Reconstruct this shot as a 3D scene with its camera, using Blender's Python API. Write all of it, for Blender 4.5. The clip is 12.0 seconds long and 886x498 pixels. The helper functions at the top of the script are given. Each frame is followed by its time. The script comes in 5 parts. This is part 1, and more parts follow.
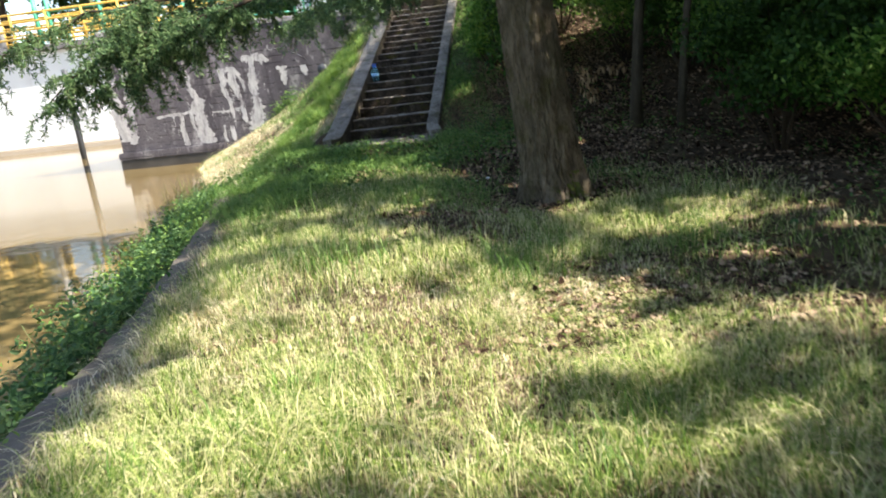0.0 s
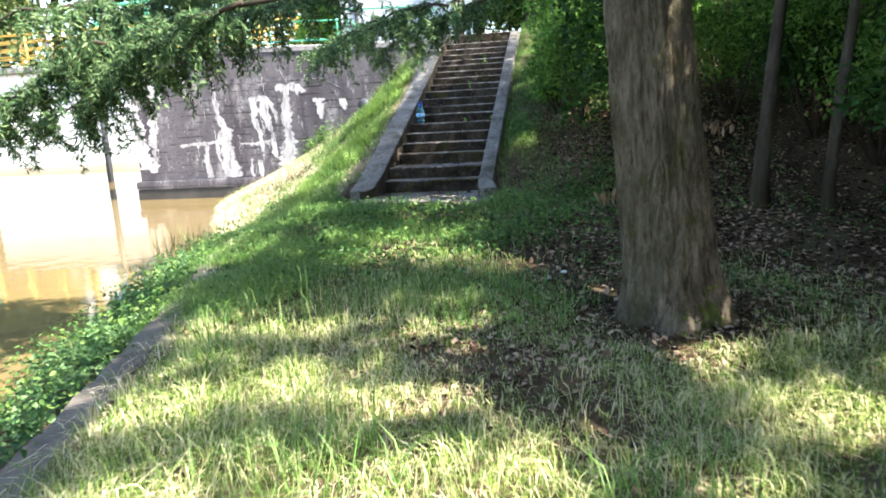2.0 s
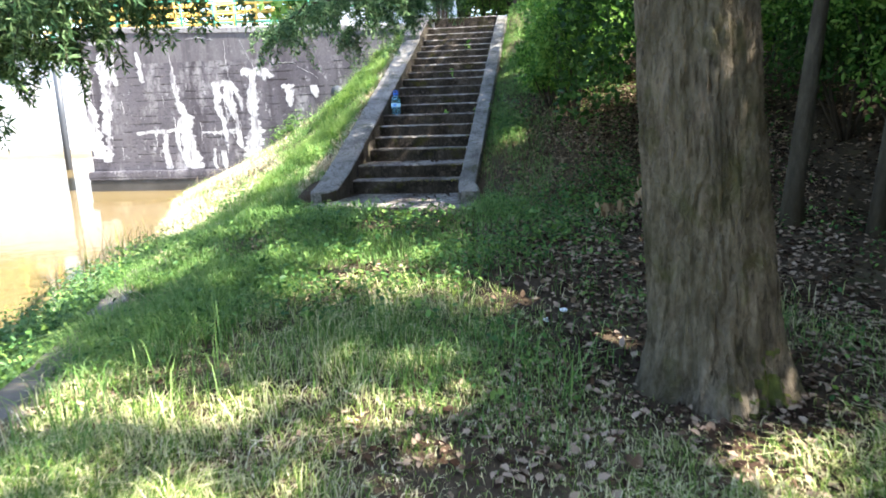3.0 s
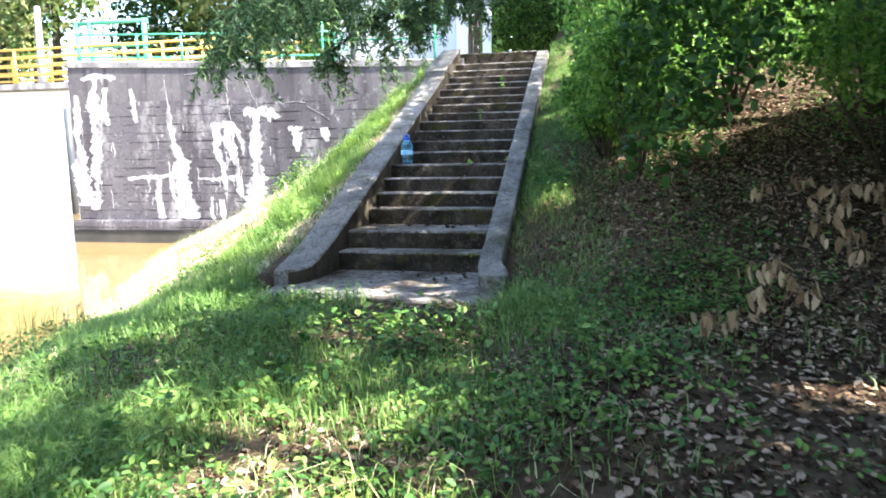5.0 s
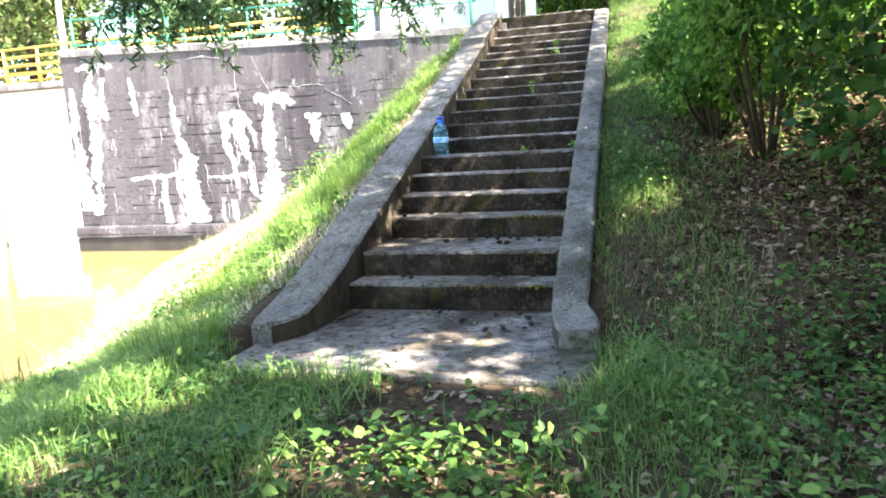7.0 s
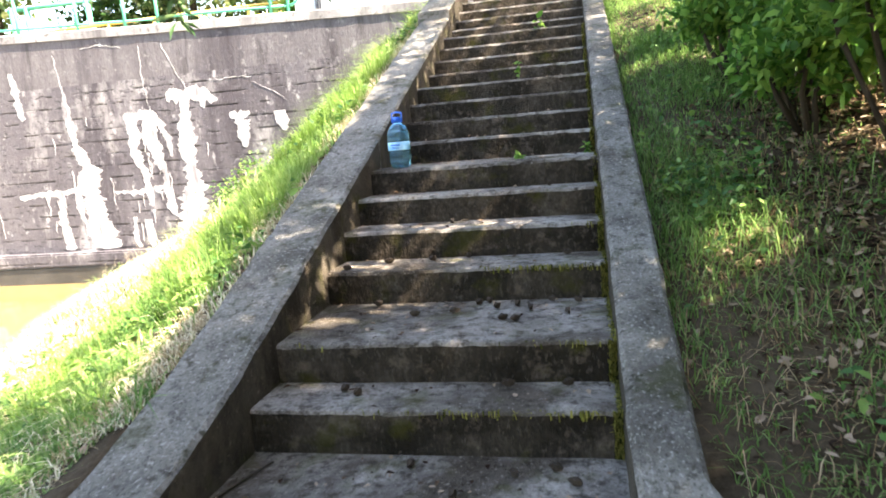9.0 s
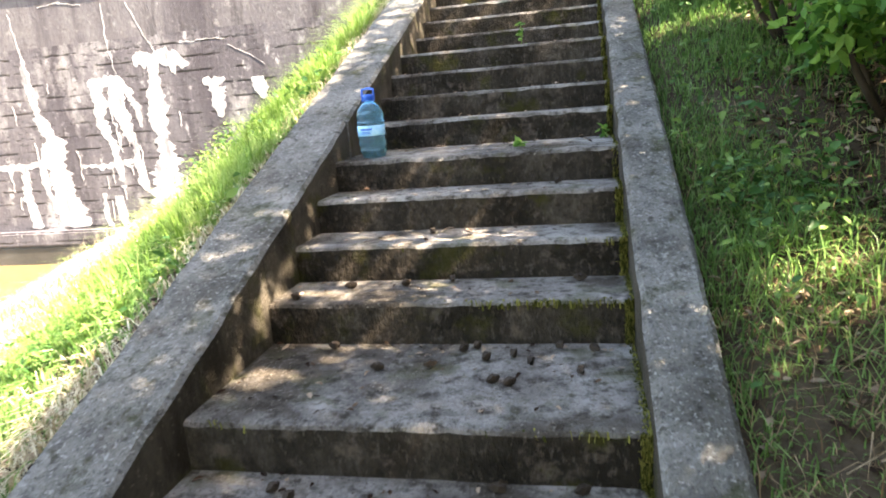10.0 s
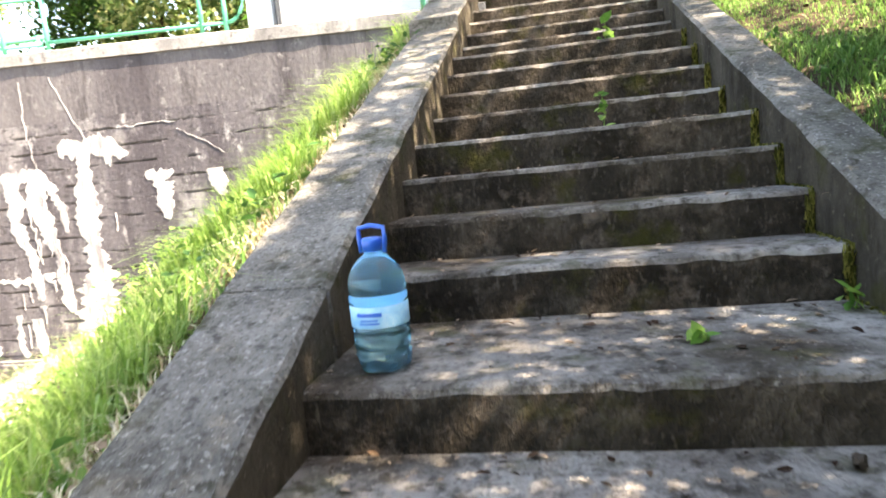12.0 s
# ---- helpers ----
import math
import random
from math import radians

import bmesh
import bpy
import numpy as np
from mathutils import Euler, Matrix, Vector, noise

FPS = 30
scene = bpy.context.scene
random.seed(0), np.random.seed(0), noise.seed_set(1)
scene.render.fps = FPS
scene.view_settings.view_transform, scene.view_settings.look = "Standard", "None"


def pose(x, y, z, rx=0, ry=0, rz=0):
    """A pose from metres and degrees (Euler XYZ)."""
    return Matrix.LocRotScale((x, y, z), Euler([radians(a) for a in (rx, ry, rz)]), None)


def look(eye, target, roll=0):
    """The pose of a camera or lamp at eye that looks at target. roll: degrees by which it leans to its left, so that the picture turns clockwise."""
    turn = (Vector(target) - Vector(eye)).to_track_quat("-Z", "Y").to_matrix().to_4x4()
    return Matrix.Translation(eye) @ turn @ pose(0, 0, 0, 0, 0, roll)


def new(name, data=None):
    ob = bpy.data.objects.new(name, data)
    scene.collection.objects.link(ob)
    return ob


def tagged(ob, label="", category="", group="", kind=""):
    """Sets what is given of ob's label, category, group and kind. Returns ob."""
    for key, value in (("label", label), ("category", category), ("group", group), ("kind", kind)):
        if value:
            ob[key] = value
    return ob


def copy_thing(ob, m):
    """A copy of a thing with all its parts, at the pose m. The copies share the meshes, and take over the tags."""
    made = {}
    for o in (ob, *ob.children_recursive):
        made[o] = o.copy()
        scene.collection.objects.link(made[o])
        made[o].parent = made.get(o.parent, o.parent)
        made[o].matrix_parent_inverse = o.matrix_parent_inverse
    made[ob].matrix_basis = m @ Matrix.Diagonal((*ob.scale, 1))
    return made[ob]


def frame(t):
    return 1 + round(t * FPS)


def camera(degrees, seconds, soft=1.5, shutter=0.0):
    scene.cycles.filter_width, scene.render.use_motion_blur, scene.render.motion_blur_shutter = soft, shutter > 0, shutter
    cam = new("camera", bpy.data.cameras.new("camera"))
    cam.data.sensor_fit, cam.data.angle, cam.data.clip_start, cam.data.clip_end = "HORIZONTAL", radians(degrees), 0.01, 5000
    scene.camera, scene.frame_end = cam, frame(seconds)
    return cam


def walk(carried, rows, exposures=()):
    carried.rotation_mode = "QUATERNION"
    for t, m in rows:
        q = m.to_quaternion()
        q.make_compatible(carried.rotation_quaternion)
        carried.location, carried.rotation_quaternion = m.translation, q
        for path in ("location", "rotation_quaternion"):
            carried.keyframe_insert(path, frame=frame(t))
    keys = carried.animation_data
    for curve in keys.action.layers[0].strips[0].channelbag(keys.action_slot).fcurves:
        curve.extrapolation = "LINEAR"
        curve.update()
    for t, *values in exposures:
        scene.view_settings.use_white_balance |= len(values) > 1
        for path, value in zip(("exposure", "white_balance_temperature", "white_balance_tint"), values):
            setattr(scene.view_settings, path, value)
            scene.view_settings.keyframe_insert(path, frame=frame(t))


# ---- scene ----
cam = camera(67.3, 12.0, soft=1.8, shutter=0.25)
PATH = [
    (0, (3.169, -12.441, 0.984), (2.91, -10.522, 0.485), -6.5),
    (0.5, (3.063, -11.866, 1.004), (2.734, -9.94, 0.581), -3.9),
    (1, (2.947, -11.323, 1.032), (2.675, -9.394, 0.579), -2.2),
    (1.5, (2.892, -10.672, 1.057), (2.628, -8.744, 0.596), -2.1),
    (2, (2.731, -10.054, 1.086), (2.371, -8.125, 0.703), -3.0),
    (2.5, (2.643, -9.41, 1.116), (2.357, -7.475, 0.699), -1.6),
    (4.5, (2.496, -6.914, 1.085), (2.074, -4.988, 0.75), -3.1),
    (5, (2.428, -6.332, 1.135), (2.016, -4.395, 0.856), -0.9),
    (5.5, (2.326, -5.819, 1.167), (1.67, -3.953, 0.872), -2.0),
    (6, (2.157, -5.212, 1.168), (1.564, -3.336, 0.806), -1.4),
    (6.5, (2.035, -4.806, 1.175), (1.51, -2.9, 0.872), -2.7),
    (8.5, (1.53, -2.862, 1.235), (0.97, -0.995, 0.788), -5.0),
    (9, (1.382, -2.38, 1.257), (0.971, -0.454, 0.908), -4.7),
    (9.5, (1.371, -1.913, 1.276), (0.905, -0.008, 0.884), -4.5),
    (10, (1.339, -1.491, 1.361), (0.911, 0.408, 0.899), -4.8),
    (10.5, (1.185, -1.05, 1.383), (0.833, 0.907, 1.17), -2.7),
    (11, (1.013, -0.521, 1.371), (0.529, 1.408, 1.152), -4.9),
    (11.5, (0.852, 0.007, 1.408), (0.371, 1.933, 1.17), -4.8),
    (12, (0.665, 0.482, 1.542), (0.297, 2.432, 1.292), -5.7),
]
EXPOSURES = [(0.0, 1.94, 7200, 10), (0.5, 2.29, 7100, 10), (1.0, 2.69, 7000, 10), (1.5, 2.72, 7000, 10), (2.0, 2.72, 6800, 10), (2.5, 2.82, 6600, 10), (4.5, 3.14, 6700, 10), (5.0, 3.19, 6700, 10),
             (5.5, 2.79, 6900, 10), (6.0, 2.84, 7100, 10), (6.5, 3.48, 7200, 11), (8.5, 3.38, 7600, 12), (9.5, 3.58, 8200, 12), (11.0, 3.53, 8300, 12), (12.0, 3.43, 8500, 12)]
walk(cam, [(t, look(eye, target, roll)) for t, eye, target, roll in PATH], EXPOSURES)

# ---- world and sun ----
SUN_EL, SUN_AZ = radians(47), (0.985, -0.17)
SUN = Vector((SUN_AZ[0] * math.cos(SUN_EL), SUN_AZ[1] * math.cos(SUN_EL), math.sin(SUN_EL)))
world = bpy.data.worlds.new("sky")
scene.world = world
world.use_nodes = True
wn = world.node_tree
sky = wn.nodes.new("ShaderNodeTexSky")
sky.sky_type, sky.sun_disc = "NISHITA", False
sky.sun_elevation, sky.sun_rotation = SUN_EL, math.atan2(SUN_AZ[0], SUN_AZ[1])
wn.links.new(sky.outputs[0], wn.nodes["Background"].inputs[0])
wn.nodes["Background"].inputs[1].default_value = 0.115
sun = new("sun", bpy.data.lights.new("sun", "SUN"))
sun.data.energy, sun.data.angle, sun.data.color = 5.0, radians(0.6), (1.0, 0.96, 0.9)
sun.matrix_world = look(SUN * 60, (0, 0, 0))


# ---- materials ----
def material(name, ramp, scale=3.0, rough=0.85, bump=0.3, fine=40.0, stretch=(1, 1, 1), island=0.0, spec=0.3, stain=None, metal=0.0, lines=0.0, moss=None, deep=0.02):
    """ramp: colours over a two-scale noise; island: how far pieces differ; stain: (colour, scale, amount, stretch); lines: height of casting boards; moss: (colour, amount)."""
    m = bpy.data.materials.new(name)
    m.use_nodes = True
    t = m.node_tree
    N, L = t.nodes, t.links
    bsdf = N["Principled BSDF"]
    bsdf.inputs["Roughness"].default_value = rough
    bsdf.inputs["Specular IOR Level"].default_value = spec
    bsdf.inputs["Metallic"].default_value = metal
    geo = N.new("ShaderNodeNewGeometry")

    def noise_at(scale, stretch, detail=6.0, rough=0.6):
        mp = N.new("ShaderNodeMapping")
        mp.inputs["Scale"].default_value = stretch
        L.new(geo.outputs["Position"], mp.inputs["Vector"])
        n = N.new("ShaderNodeTexNoise")
        n.inputs["Scale"].default_value, n.inputs["Detail"].default_value, n.inputs["Roughness"].default_value = scale, detail, rough
        L.new(mp.outputs[0], n.inputs["Vector"])
        return n.outputs["Fac"]

    def maths(op, a, b):
        n = N.new("ShaderNodeMath")
        n.operation = op
        for i, v in enumerate((a, b)):
            if isinstance(v, (int, float)):
                n.inputs[i].default_value = v
            else:
                L.new(v, n.inputs[i])
        return n.outputs[0]

    big, small = noise_at(scale, stretch), noise_at(fine, stretch, 4.0, 0.7)
    fac = maths("ADD", maths("MULTIPLY", big, 0.65), maths("MULTIPLY", small, 0.35))
    if island:
        fac = maths("ADD", fac, maths("MULTIPLY", maths("SUBTRACT", geo.outputs["Random Per Island"], 0.5), island))
    cr = N.new("ShaderNodeValToRGB")
    els = cr.color_ramp.elements
    while len(els) < len(ramp):
        els.new(0.5)
    for k, c in enumerate(ramp):
        els[k].position, els[k].color = 0.3 + 0.4 * k / max(1, len(ramp) - 1), (*c, 1)
    L.new(fac, cr.inputs[0])
    colour = cr.outputs[0]

    def blend(colour, amount, other):
        mx = N.new("ShaderNodeMix")
        mx.data_type = "RGBA"
        L.new(amount, mx.inputs[0])
        L.new(colour, mx.inputs[6])
        mx.inputs[7].default_value = (*other, 1)
        return mx.outputs[2]

    def sharp(v, lo, hi):
        r = N.new("ShaderNodeMapRange")
        r.inputs[1].default_value, r.inputs[2].default_value = lo, hi
        L.new(v, r.inputs[0])
        return r.outputs[0]

    for st in (stain or ()):
        colour = blend(colour, maths("MULTIPLY", sharp(noise_at(st[1], st[3], 8.0, 0.65), st[4], st[5]), st[2]), st[0])
    height = small
    if lines:
        sep = N.new("ShaderNodeSeparateXYZ")
        L.new(geo.outputs["Position"], sep.inputs[0])
        row = maths("FRACT", maths("ADD", maths("DIVIDE", sep.outputs[2], lines), maths("MULTIPLY", noise_at(0.5, (1, 1, 1)), 0.12)), 0.0)
        groove = maths("MULTIPLY", sharp(row, 0.17, 0.04), sharp(noise_at(3.0, (1, 1, 2.5)), 0.47, 0.56))
        colour = blend(colour, maths("MULTIPLY", groove, 0.85), (0.022, 0.02, 0.023))
        height = maths("SUBTRACT", height, maths("MULTIPLY", groove, 1.5))
    if moss:
        up = N.new("ShaderNodeSeparateXYZ")
        L.new(geo.outputs["Normal"], up.inputs[0])
        colour = blend(colour, maths("MULTIPLY", sharp(noise_at(5.0, (1, 1, 1)), 0.55, 0.66), moss[1]), moss[0])
    L.new(colour, bsdf.inputs["Base Color"])
    if bump:
        b = N.new("ShaderNodeBump")
        b.inputs["Strength"].default_value, b.inputs["Distance"].default_value = bump, deep
        L.new(height, b.inputs["Height"])
        L.new(b.outputs[0], bsdf.inputs["Normal"])
    return m


def leaf_material(name, ramp, island=0.55, glow=0.45, rough=0.5, spec=0.25):
    """Leaves and blades: reflecting and letting light through."""
    m = material(name, ramp, scale=1.2, fine=25, rough=rough, bump=0, island=island, spec=spec)
    t = m.node_tree
    bsdf, out = t.nodes["Principled BSDF"], t.nodes["Material Output"]
    tr = t.nodes.new("ShaderNodeBsdfTranslucent")
    mx = t.nodes.new("ShaderNodeMixShader")
    mx.inputs[0].default_value = glow
    src = bsdf.inputs["Base Color"].links[0].from_socket
    t.links.new(src, tr.inputs[0])
    t.links.new(bsdf.outputs[0], mx.inputs[1])
    t.links.new(tr.outputs[0], mx.inputs[2])
    t.links.new(mx.outputs[0], out.inputs[0])
    return m


def paint(name, colour, rough=0.45, wear=(0.1, 0.07, 0.05)):
    d = tuple(c * 0.8 for c in colour)
    return material(name, (d, colour, colour), scale=1.5, rough=rough, bump=0.08, stain=[(wear, 4.0, 0.5, (1, 1, 0.4), 0.62, 0.72)])


SOIL = material("soil", ((0.022, 0.015, 0.010), (0.045, 0.032, 0.020), (0.085, 0.062, 0.04), (0.06, 0.062, 0.026)), scale=1.1, bump=0.8, fine=30, spec=0.08)
MUD = material("bank_concrete", ((0.06, 0.05, 0.042), (0.11, 0.095, 0.08), (0.17, 0.155, 0.135)), scale=2.5, bump=0.5, moss=((0.05, 0.07, 0.02), 0.8))
STEP = material("worn_step_concrete", ((0.075, 0.063, 0.055), (0.2, 0.176, 0.157), (0.34, 0.31, 0.28), (0.46, 0.425, 0.385)), scale=2.6, bump=1.0, fine=48, deep=0.03, spec=0.12,
                stain=[((0.04, 0.028, 0.017), 1.5, 0.8, (1, 1, 1), 0.47, 0.6), ((0.03, 0.022, 0.014), 16.0, 0.8, (1, 1, 1), 0.49, 0.64), ((0.035, 0.026, 0.018), 70.0, 0.6, (1, 1, 1), 0.55, 0.65), ((0.40, 0.36, 0.31), 60.0, 0.5, (1, 1, 1), 0.58, 0.66)], moss=((0.06, 0.06, 0.014), 0.55))
# Riser colour holds the shade on the unlit faces besides grime and moss.
RISER = material("grimy_shaded_riser_concrete", ((0.011, 0.009, 0.007), (0.04, 0.032, 0.024), (0.11, 0.09, 0.07)), scale=4.0, bump=1.0, fine=45, stretch=(1, 1, 0.6), deep=0.03, spec=0.06,
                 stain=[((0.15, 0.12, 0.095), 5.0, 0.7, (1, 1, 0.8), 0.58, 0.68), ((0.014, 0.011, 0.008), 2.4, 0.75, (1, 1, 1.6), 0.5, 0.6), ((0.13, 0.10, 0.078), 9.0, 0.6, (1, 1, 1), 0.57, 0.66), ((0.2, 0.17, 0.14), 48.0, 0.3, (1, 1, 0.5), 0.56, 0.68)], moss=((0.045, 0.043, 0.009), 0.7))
# Inner faces of the side walls: darker than the tops, blotched and mossy.
INNER_FACE = material("dark_side_wall_concrete", ((0.03, 0.025, 0.019), (0.075, 0.063, 0.049), (0.11, 0.095, 0.075)), scale=3.5, bump=1.0, fine=48, stretch=(1, 1, 0.6), deep=0.03, spec=0.08,
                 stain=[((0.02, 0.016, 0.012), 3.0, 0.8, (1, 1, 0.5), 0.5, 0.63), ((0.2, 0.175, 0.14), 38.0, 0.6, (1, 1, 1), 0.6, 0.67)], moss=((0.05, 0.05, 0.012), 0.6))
CURB = material("weathered_curb_concrete", ((0.095, 0.087, 0.077), (0.205, 0.19, 0.17), (0.34, 0.32, 0.29)), scale=3.2, bump=1.0, fine=52, deep=0.03, spec=0.12,
                stain=[((0.05, 0.045, 0.036), 2.0, 0.65, (1, 1, 1), 0.5, 0.64), ((0.035, 0.03, 0.024), 20.0, 0.7, (1, 1, 1), 0.53, 0.66), ((0.03, 0.025, 0.02), 75.0, 0.6, (1, 1, 1), 0.54, 0.64), ((0.42, 0.40, 0.37), 62.0, 0.65, (1, 1, 1), 0.56, 0.64), ((0.02, 0.018, 0.015), 5.0, 0.3, (1, 1, 1), 0.56, 0.66)], moss=((0.06, 0.065, 0.016), 0.45))
WALL = material("stained_board_marked_concrete", ((0.058, 0.05, 0.058), (0.108, 0.098, 0.109), (0.165, 0.152, 0.162)), scale=0.9, bump=0.5, fine=30, stretch=(1, 1, 0.7), lines=0.19,
                stain=[((0.055, 0.047, 0.056), 0.9, 0.85, (1.6, 1, 0.18), 0.48, 0.62), ((0.36, 0.34, 0.345), 1.6, 0.7, (1, 1, 0.5), 0.54, 0.68), ((0.45, 0.43, 0.44), 6.0, 0.6, (1, 1, 0.7), 0.6, 0.68), ((0.04, 0.036, 0.04), 9.0, 0.7, (1, 1, 2.2), 0.57, 0.64), ((0.42, 0.40, 0.40), 26.0, 0.55, (1, 1, 0.6), 0.62, 0.69)])
COPING = material("pale_coping_concrete", ((0.15, 0.14, 0.145), (0.28, 0.27, 0.27), (0.44, 0.43, 0.42)), scale=1.5, bump=0.5, stain=[((0.09, 0.08, 0.085), 1.2, 0.8, (1.5, 1, 0.3), 0.48, 0.62), ((0.07, 0.06, 0.06), 12.0, 0.7, (1, 1, 1), 0.56, 0.64)])
LIME = material("lime_deposit", ((0.24, 0.23, 0.235), (0.42, 0.41, 0.41), (0.62, 0.60, 0.60)), scale=5, bump=0.7, rough=0.75, stretch=(1, 1, 0.35),
                stain=[((0.17, 0.155, 0.17), 11.0, 0.85, (1, 1, 0.22), 0.53, 0.62), ((0.3, 0.28, 0.29), 30.0, 0.7, (1, 1, 0.5), 0.56, 0.66)])
WALL_UPPER = material("smooth_upper_wall_concrete", ((0.066, 0.058, 0.065), (0.125, 0.114, 0.122), (0.19, 0.177, 0.182)), scale=0.9, bump=0.4, fine=28, stretch=(1, 1, 0.5),
                      stain=[((0.055, 0.047, 0.055), 1.0, 0.85, (1.6, 1, 0.16), 0.48, 0.62), ((0.036, 0.03, 0.034), 3.5, 0.6, (1.5, 1, 0.2), 0.55, 0.66), ((0.33, 0.31, 0.31), 7.0, 0.5, (1, 1, 1), 0.6, 0.7), ((0.06, 0.052, 0.055), 14.0, 0.6, (1, 1, 1.6), 0.6, 0.68)])
WHITEWALL = material("white_painted_dam_concrete", ((0.62, 0.64, 0.66), (0.75, 0.77, 0.79), (0.8, 0.81, 0.82)), scale=0.3, bump=0.1, stain=[((0.45, 0.43, 0.40), 0.5, 0.35, (2, 1, 0.2), 0.55, 0.7)])
BEIGE = material("silted_concrete_foot", ((0.32, 0.26, 0.2), (0.45, 0.38, 0.30), (0.5, 0.44, 0.36)), scale=0.8, bump=0.2)
PIER = material("grey_pier_concrete", ((0.2, 0.19, 0.2), (0.3, 0.29, 0.29), (0.38, 0.36, 0.35)), scale=0.6, bump=0.3, stain=[((0.1, 0.09, 0.1), 0.8, 0.7, (2, 1, 0.2), 0.52, 0.65)])
WET = material("wet_dark_concrete", ((0.03, 0.027, 0.024), (0.06, 0.054, 0.048), (0.10, 0.09, 0.08)), scale=1.5, bump=0.3, rough=0.5)
BARK = material("furrowed_bark", ((0.04, 0.03, 0.02), (0.13, 0.104, 0.074), (0.235, 0.19, 0.14), (0.34, 0.285, 0.215)), scale=9, bump=1.0, deep=0.06, fine=46, stretch=(1, 1, 0.4), moss=((0.075, 0.08, 0.02), 0.45), spec=0.1,
                stain=[((0.022, 0.016, 0.011), 24.0, 0.7, (1, 1, 0.2), 0.55, 0.64), ((0.085, 0.078, 0.04), 1.5, 0.6, (1, 1, 0.5), 0.5, 0.66)])
MOSS = material("yellow_green_moss", ((0.035, 0.045, 0.012), (0.085, 0.1, 0.022), (0.17, 0.18, 0.04)), scale=9, bump=1.0, fine=70)
BARK_DARK = material("dark_woodland_bark", ((0.02, 0.017, 0.012), (0.05, 0.042, 0.03), (0.1, 0.086, 0.062)), scale=6, bump=0.9, spec=0.08, fine=30, stretch=(1, 1, 0.3))
TWIG = material("twig_bark", ((0.03, 0.022, 0.015), (0.06, 0.045, 0.03)), scale=8, bump=0.3)
GRASS = leaf_material("lawn_grass_blades", ((0.08, 0.16, 0.025), (0.2, 0.3, 0.06), (0.42, 0.49, 0.16), (0.68, 0.64, 0.38)), island=0.7)
FRESH = leaf_material("fresh_bank_grass_blades", ((0.07, 0.15, 0.03), (0.13, 0.25, 0.06), (0.25, 0.37, 0.12)), island=0.45)
TUFT = leaf_material("light_grass_tufts", ((0.12, 0.22, 0.04), (0.22, 0.36, 0.08), (0.36, 0.46, 0.17)), island=0.5, glow=0.5)
STRAW = leaf_material("dry_straw", ((0.3, 0.22, 0.12), (0.56, 0.47, 0.3), (0.8, 0.73, 0.55)), island=0.7, glow=0.25)
HERB = leaf_material("ground_herb_leaves", ((0.036, 0.1, 0.024), (0.075, 0.17, 0.04), (0.16, 0.26, 0.06)), island=0.8, glow=0.35)
MOSSLEAF = leaf_material("joint_moss_tips", ((0.05, 0.055, 0.012), (0.12, 0.12, 0.025), (0.24, 0.22, 0.06)), island=0.8, glow=0.2, rough=0.9, spec=0.05)
NETTLE = leaf_material("riverside_herb_leaves", ((0.045, 0.11, 0.04), (0.09, 0.19, 0.07), (0.17, 0.28, 0.12)), island=0.7, glow=0.4)
DRYLEAF = leaf_material("withered_pale_leaves", ((0.16, 0.10, 0.055), (0.3, 0.2, 0.115), (0.44, 0.32, 0.2)), island=0.7, glow=0.3, rough=0.8, spec=0.1)
LITTER = leaf_material("fallen_leaves", ((0.028, 0.016, 0.011), (0.07, 0.042, 0.026), (0.14, 0.09, 0.058), (0.34, 0.25, 0.18)), island=0.85, glow=0.1, rough=0.85, spec=0.06)
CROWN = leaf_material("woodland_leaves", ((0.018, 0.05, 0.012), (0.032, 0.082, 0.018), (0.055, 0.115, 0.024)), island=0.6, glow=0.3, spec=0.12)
SHRUB = leaf_material("shrub_leaves", ((0.055, 0.15, 0.025), (0.12, 0.27, 0.045), (0.24, 0.4, 0.085)), island=0.7, glow=0.5)
NEEDLE = leaf_material("hanging_needle_sprays", ((0.05, 0.11, 0.045), (0.10, 0.19, 0.08), (0.2, 0.3, 0.13)), island=0.7, glow=0.5)
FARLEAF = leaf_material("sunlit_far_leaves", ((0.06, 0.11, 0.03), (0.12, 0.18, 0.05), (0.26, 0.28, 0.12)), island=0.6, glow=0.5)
REED = leaf_material("reed_blades", ((0.10, 0.09, 0.04), (0.15, 0.14, 0.06), (0.12, 0.16, 0.05)), island=0.5)
GREEN = paint("green_rail_paint", (0.06, 0.32, 0.2))
YELLOW = paint("yellow_rail_paint", (0.66, 0.43, 0.10))
STEEL = paint("weathered_grey_steel", (0.32, 0.33, 0.34))
DARKSTEEL = paint("dark_steel", (0.05, 0.055, 0.065))
RENDERED = material("pale_grey_house_render", ((0.50, 0.54, 0.58), (0.58, 0.61, 0.65), (0.62, 0.65, 0.68)), scale=0.6, bump=0.15, stain=[((0.4, 0.42, 0.44), 0.7, 0.4, (1.5, 1.5, 0.3), 0.55, 0.7)])
WHITEPAINT = paint("white_joinery_paint", (0.8, 0.8, 0.78), wear=(0.5, 0.47, 0.42))
BROWNWOOD = material("brown_door_wood", ((0.06, 0.04, 0.025), (0.12, 0.08, 0.05)), scale=4, stretch=(4, 4, 0.5), bump=0.3)
CONE = material("pine_cone_scales", ((0.02, 0.014, 0.009), (0.05, 0.034, 0.022)), scale=20, bump=0.5)
CAPBLUE = material("blue_cap_plastic", ((0.008, 0.10, 0.5), (0.012, 0.14, 0.6)), rough=0.3, bump=0.02, spec=0.5)
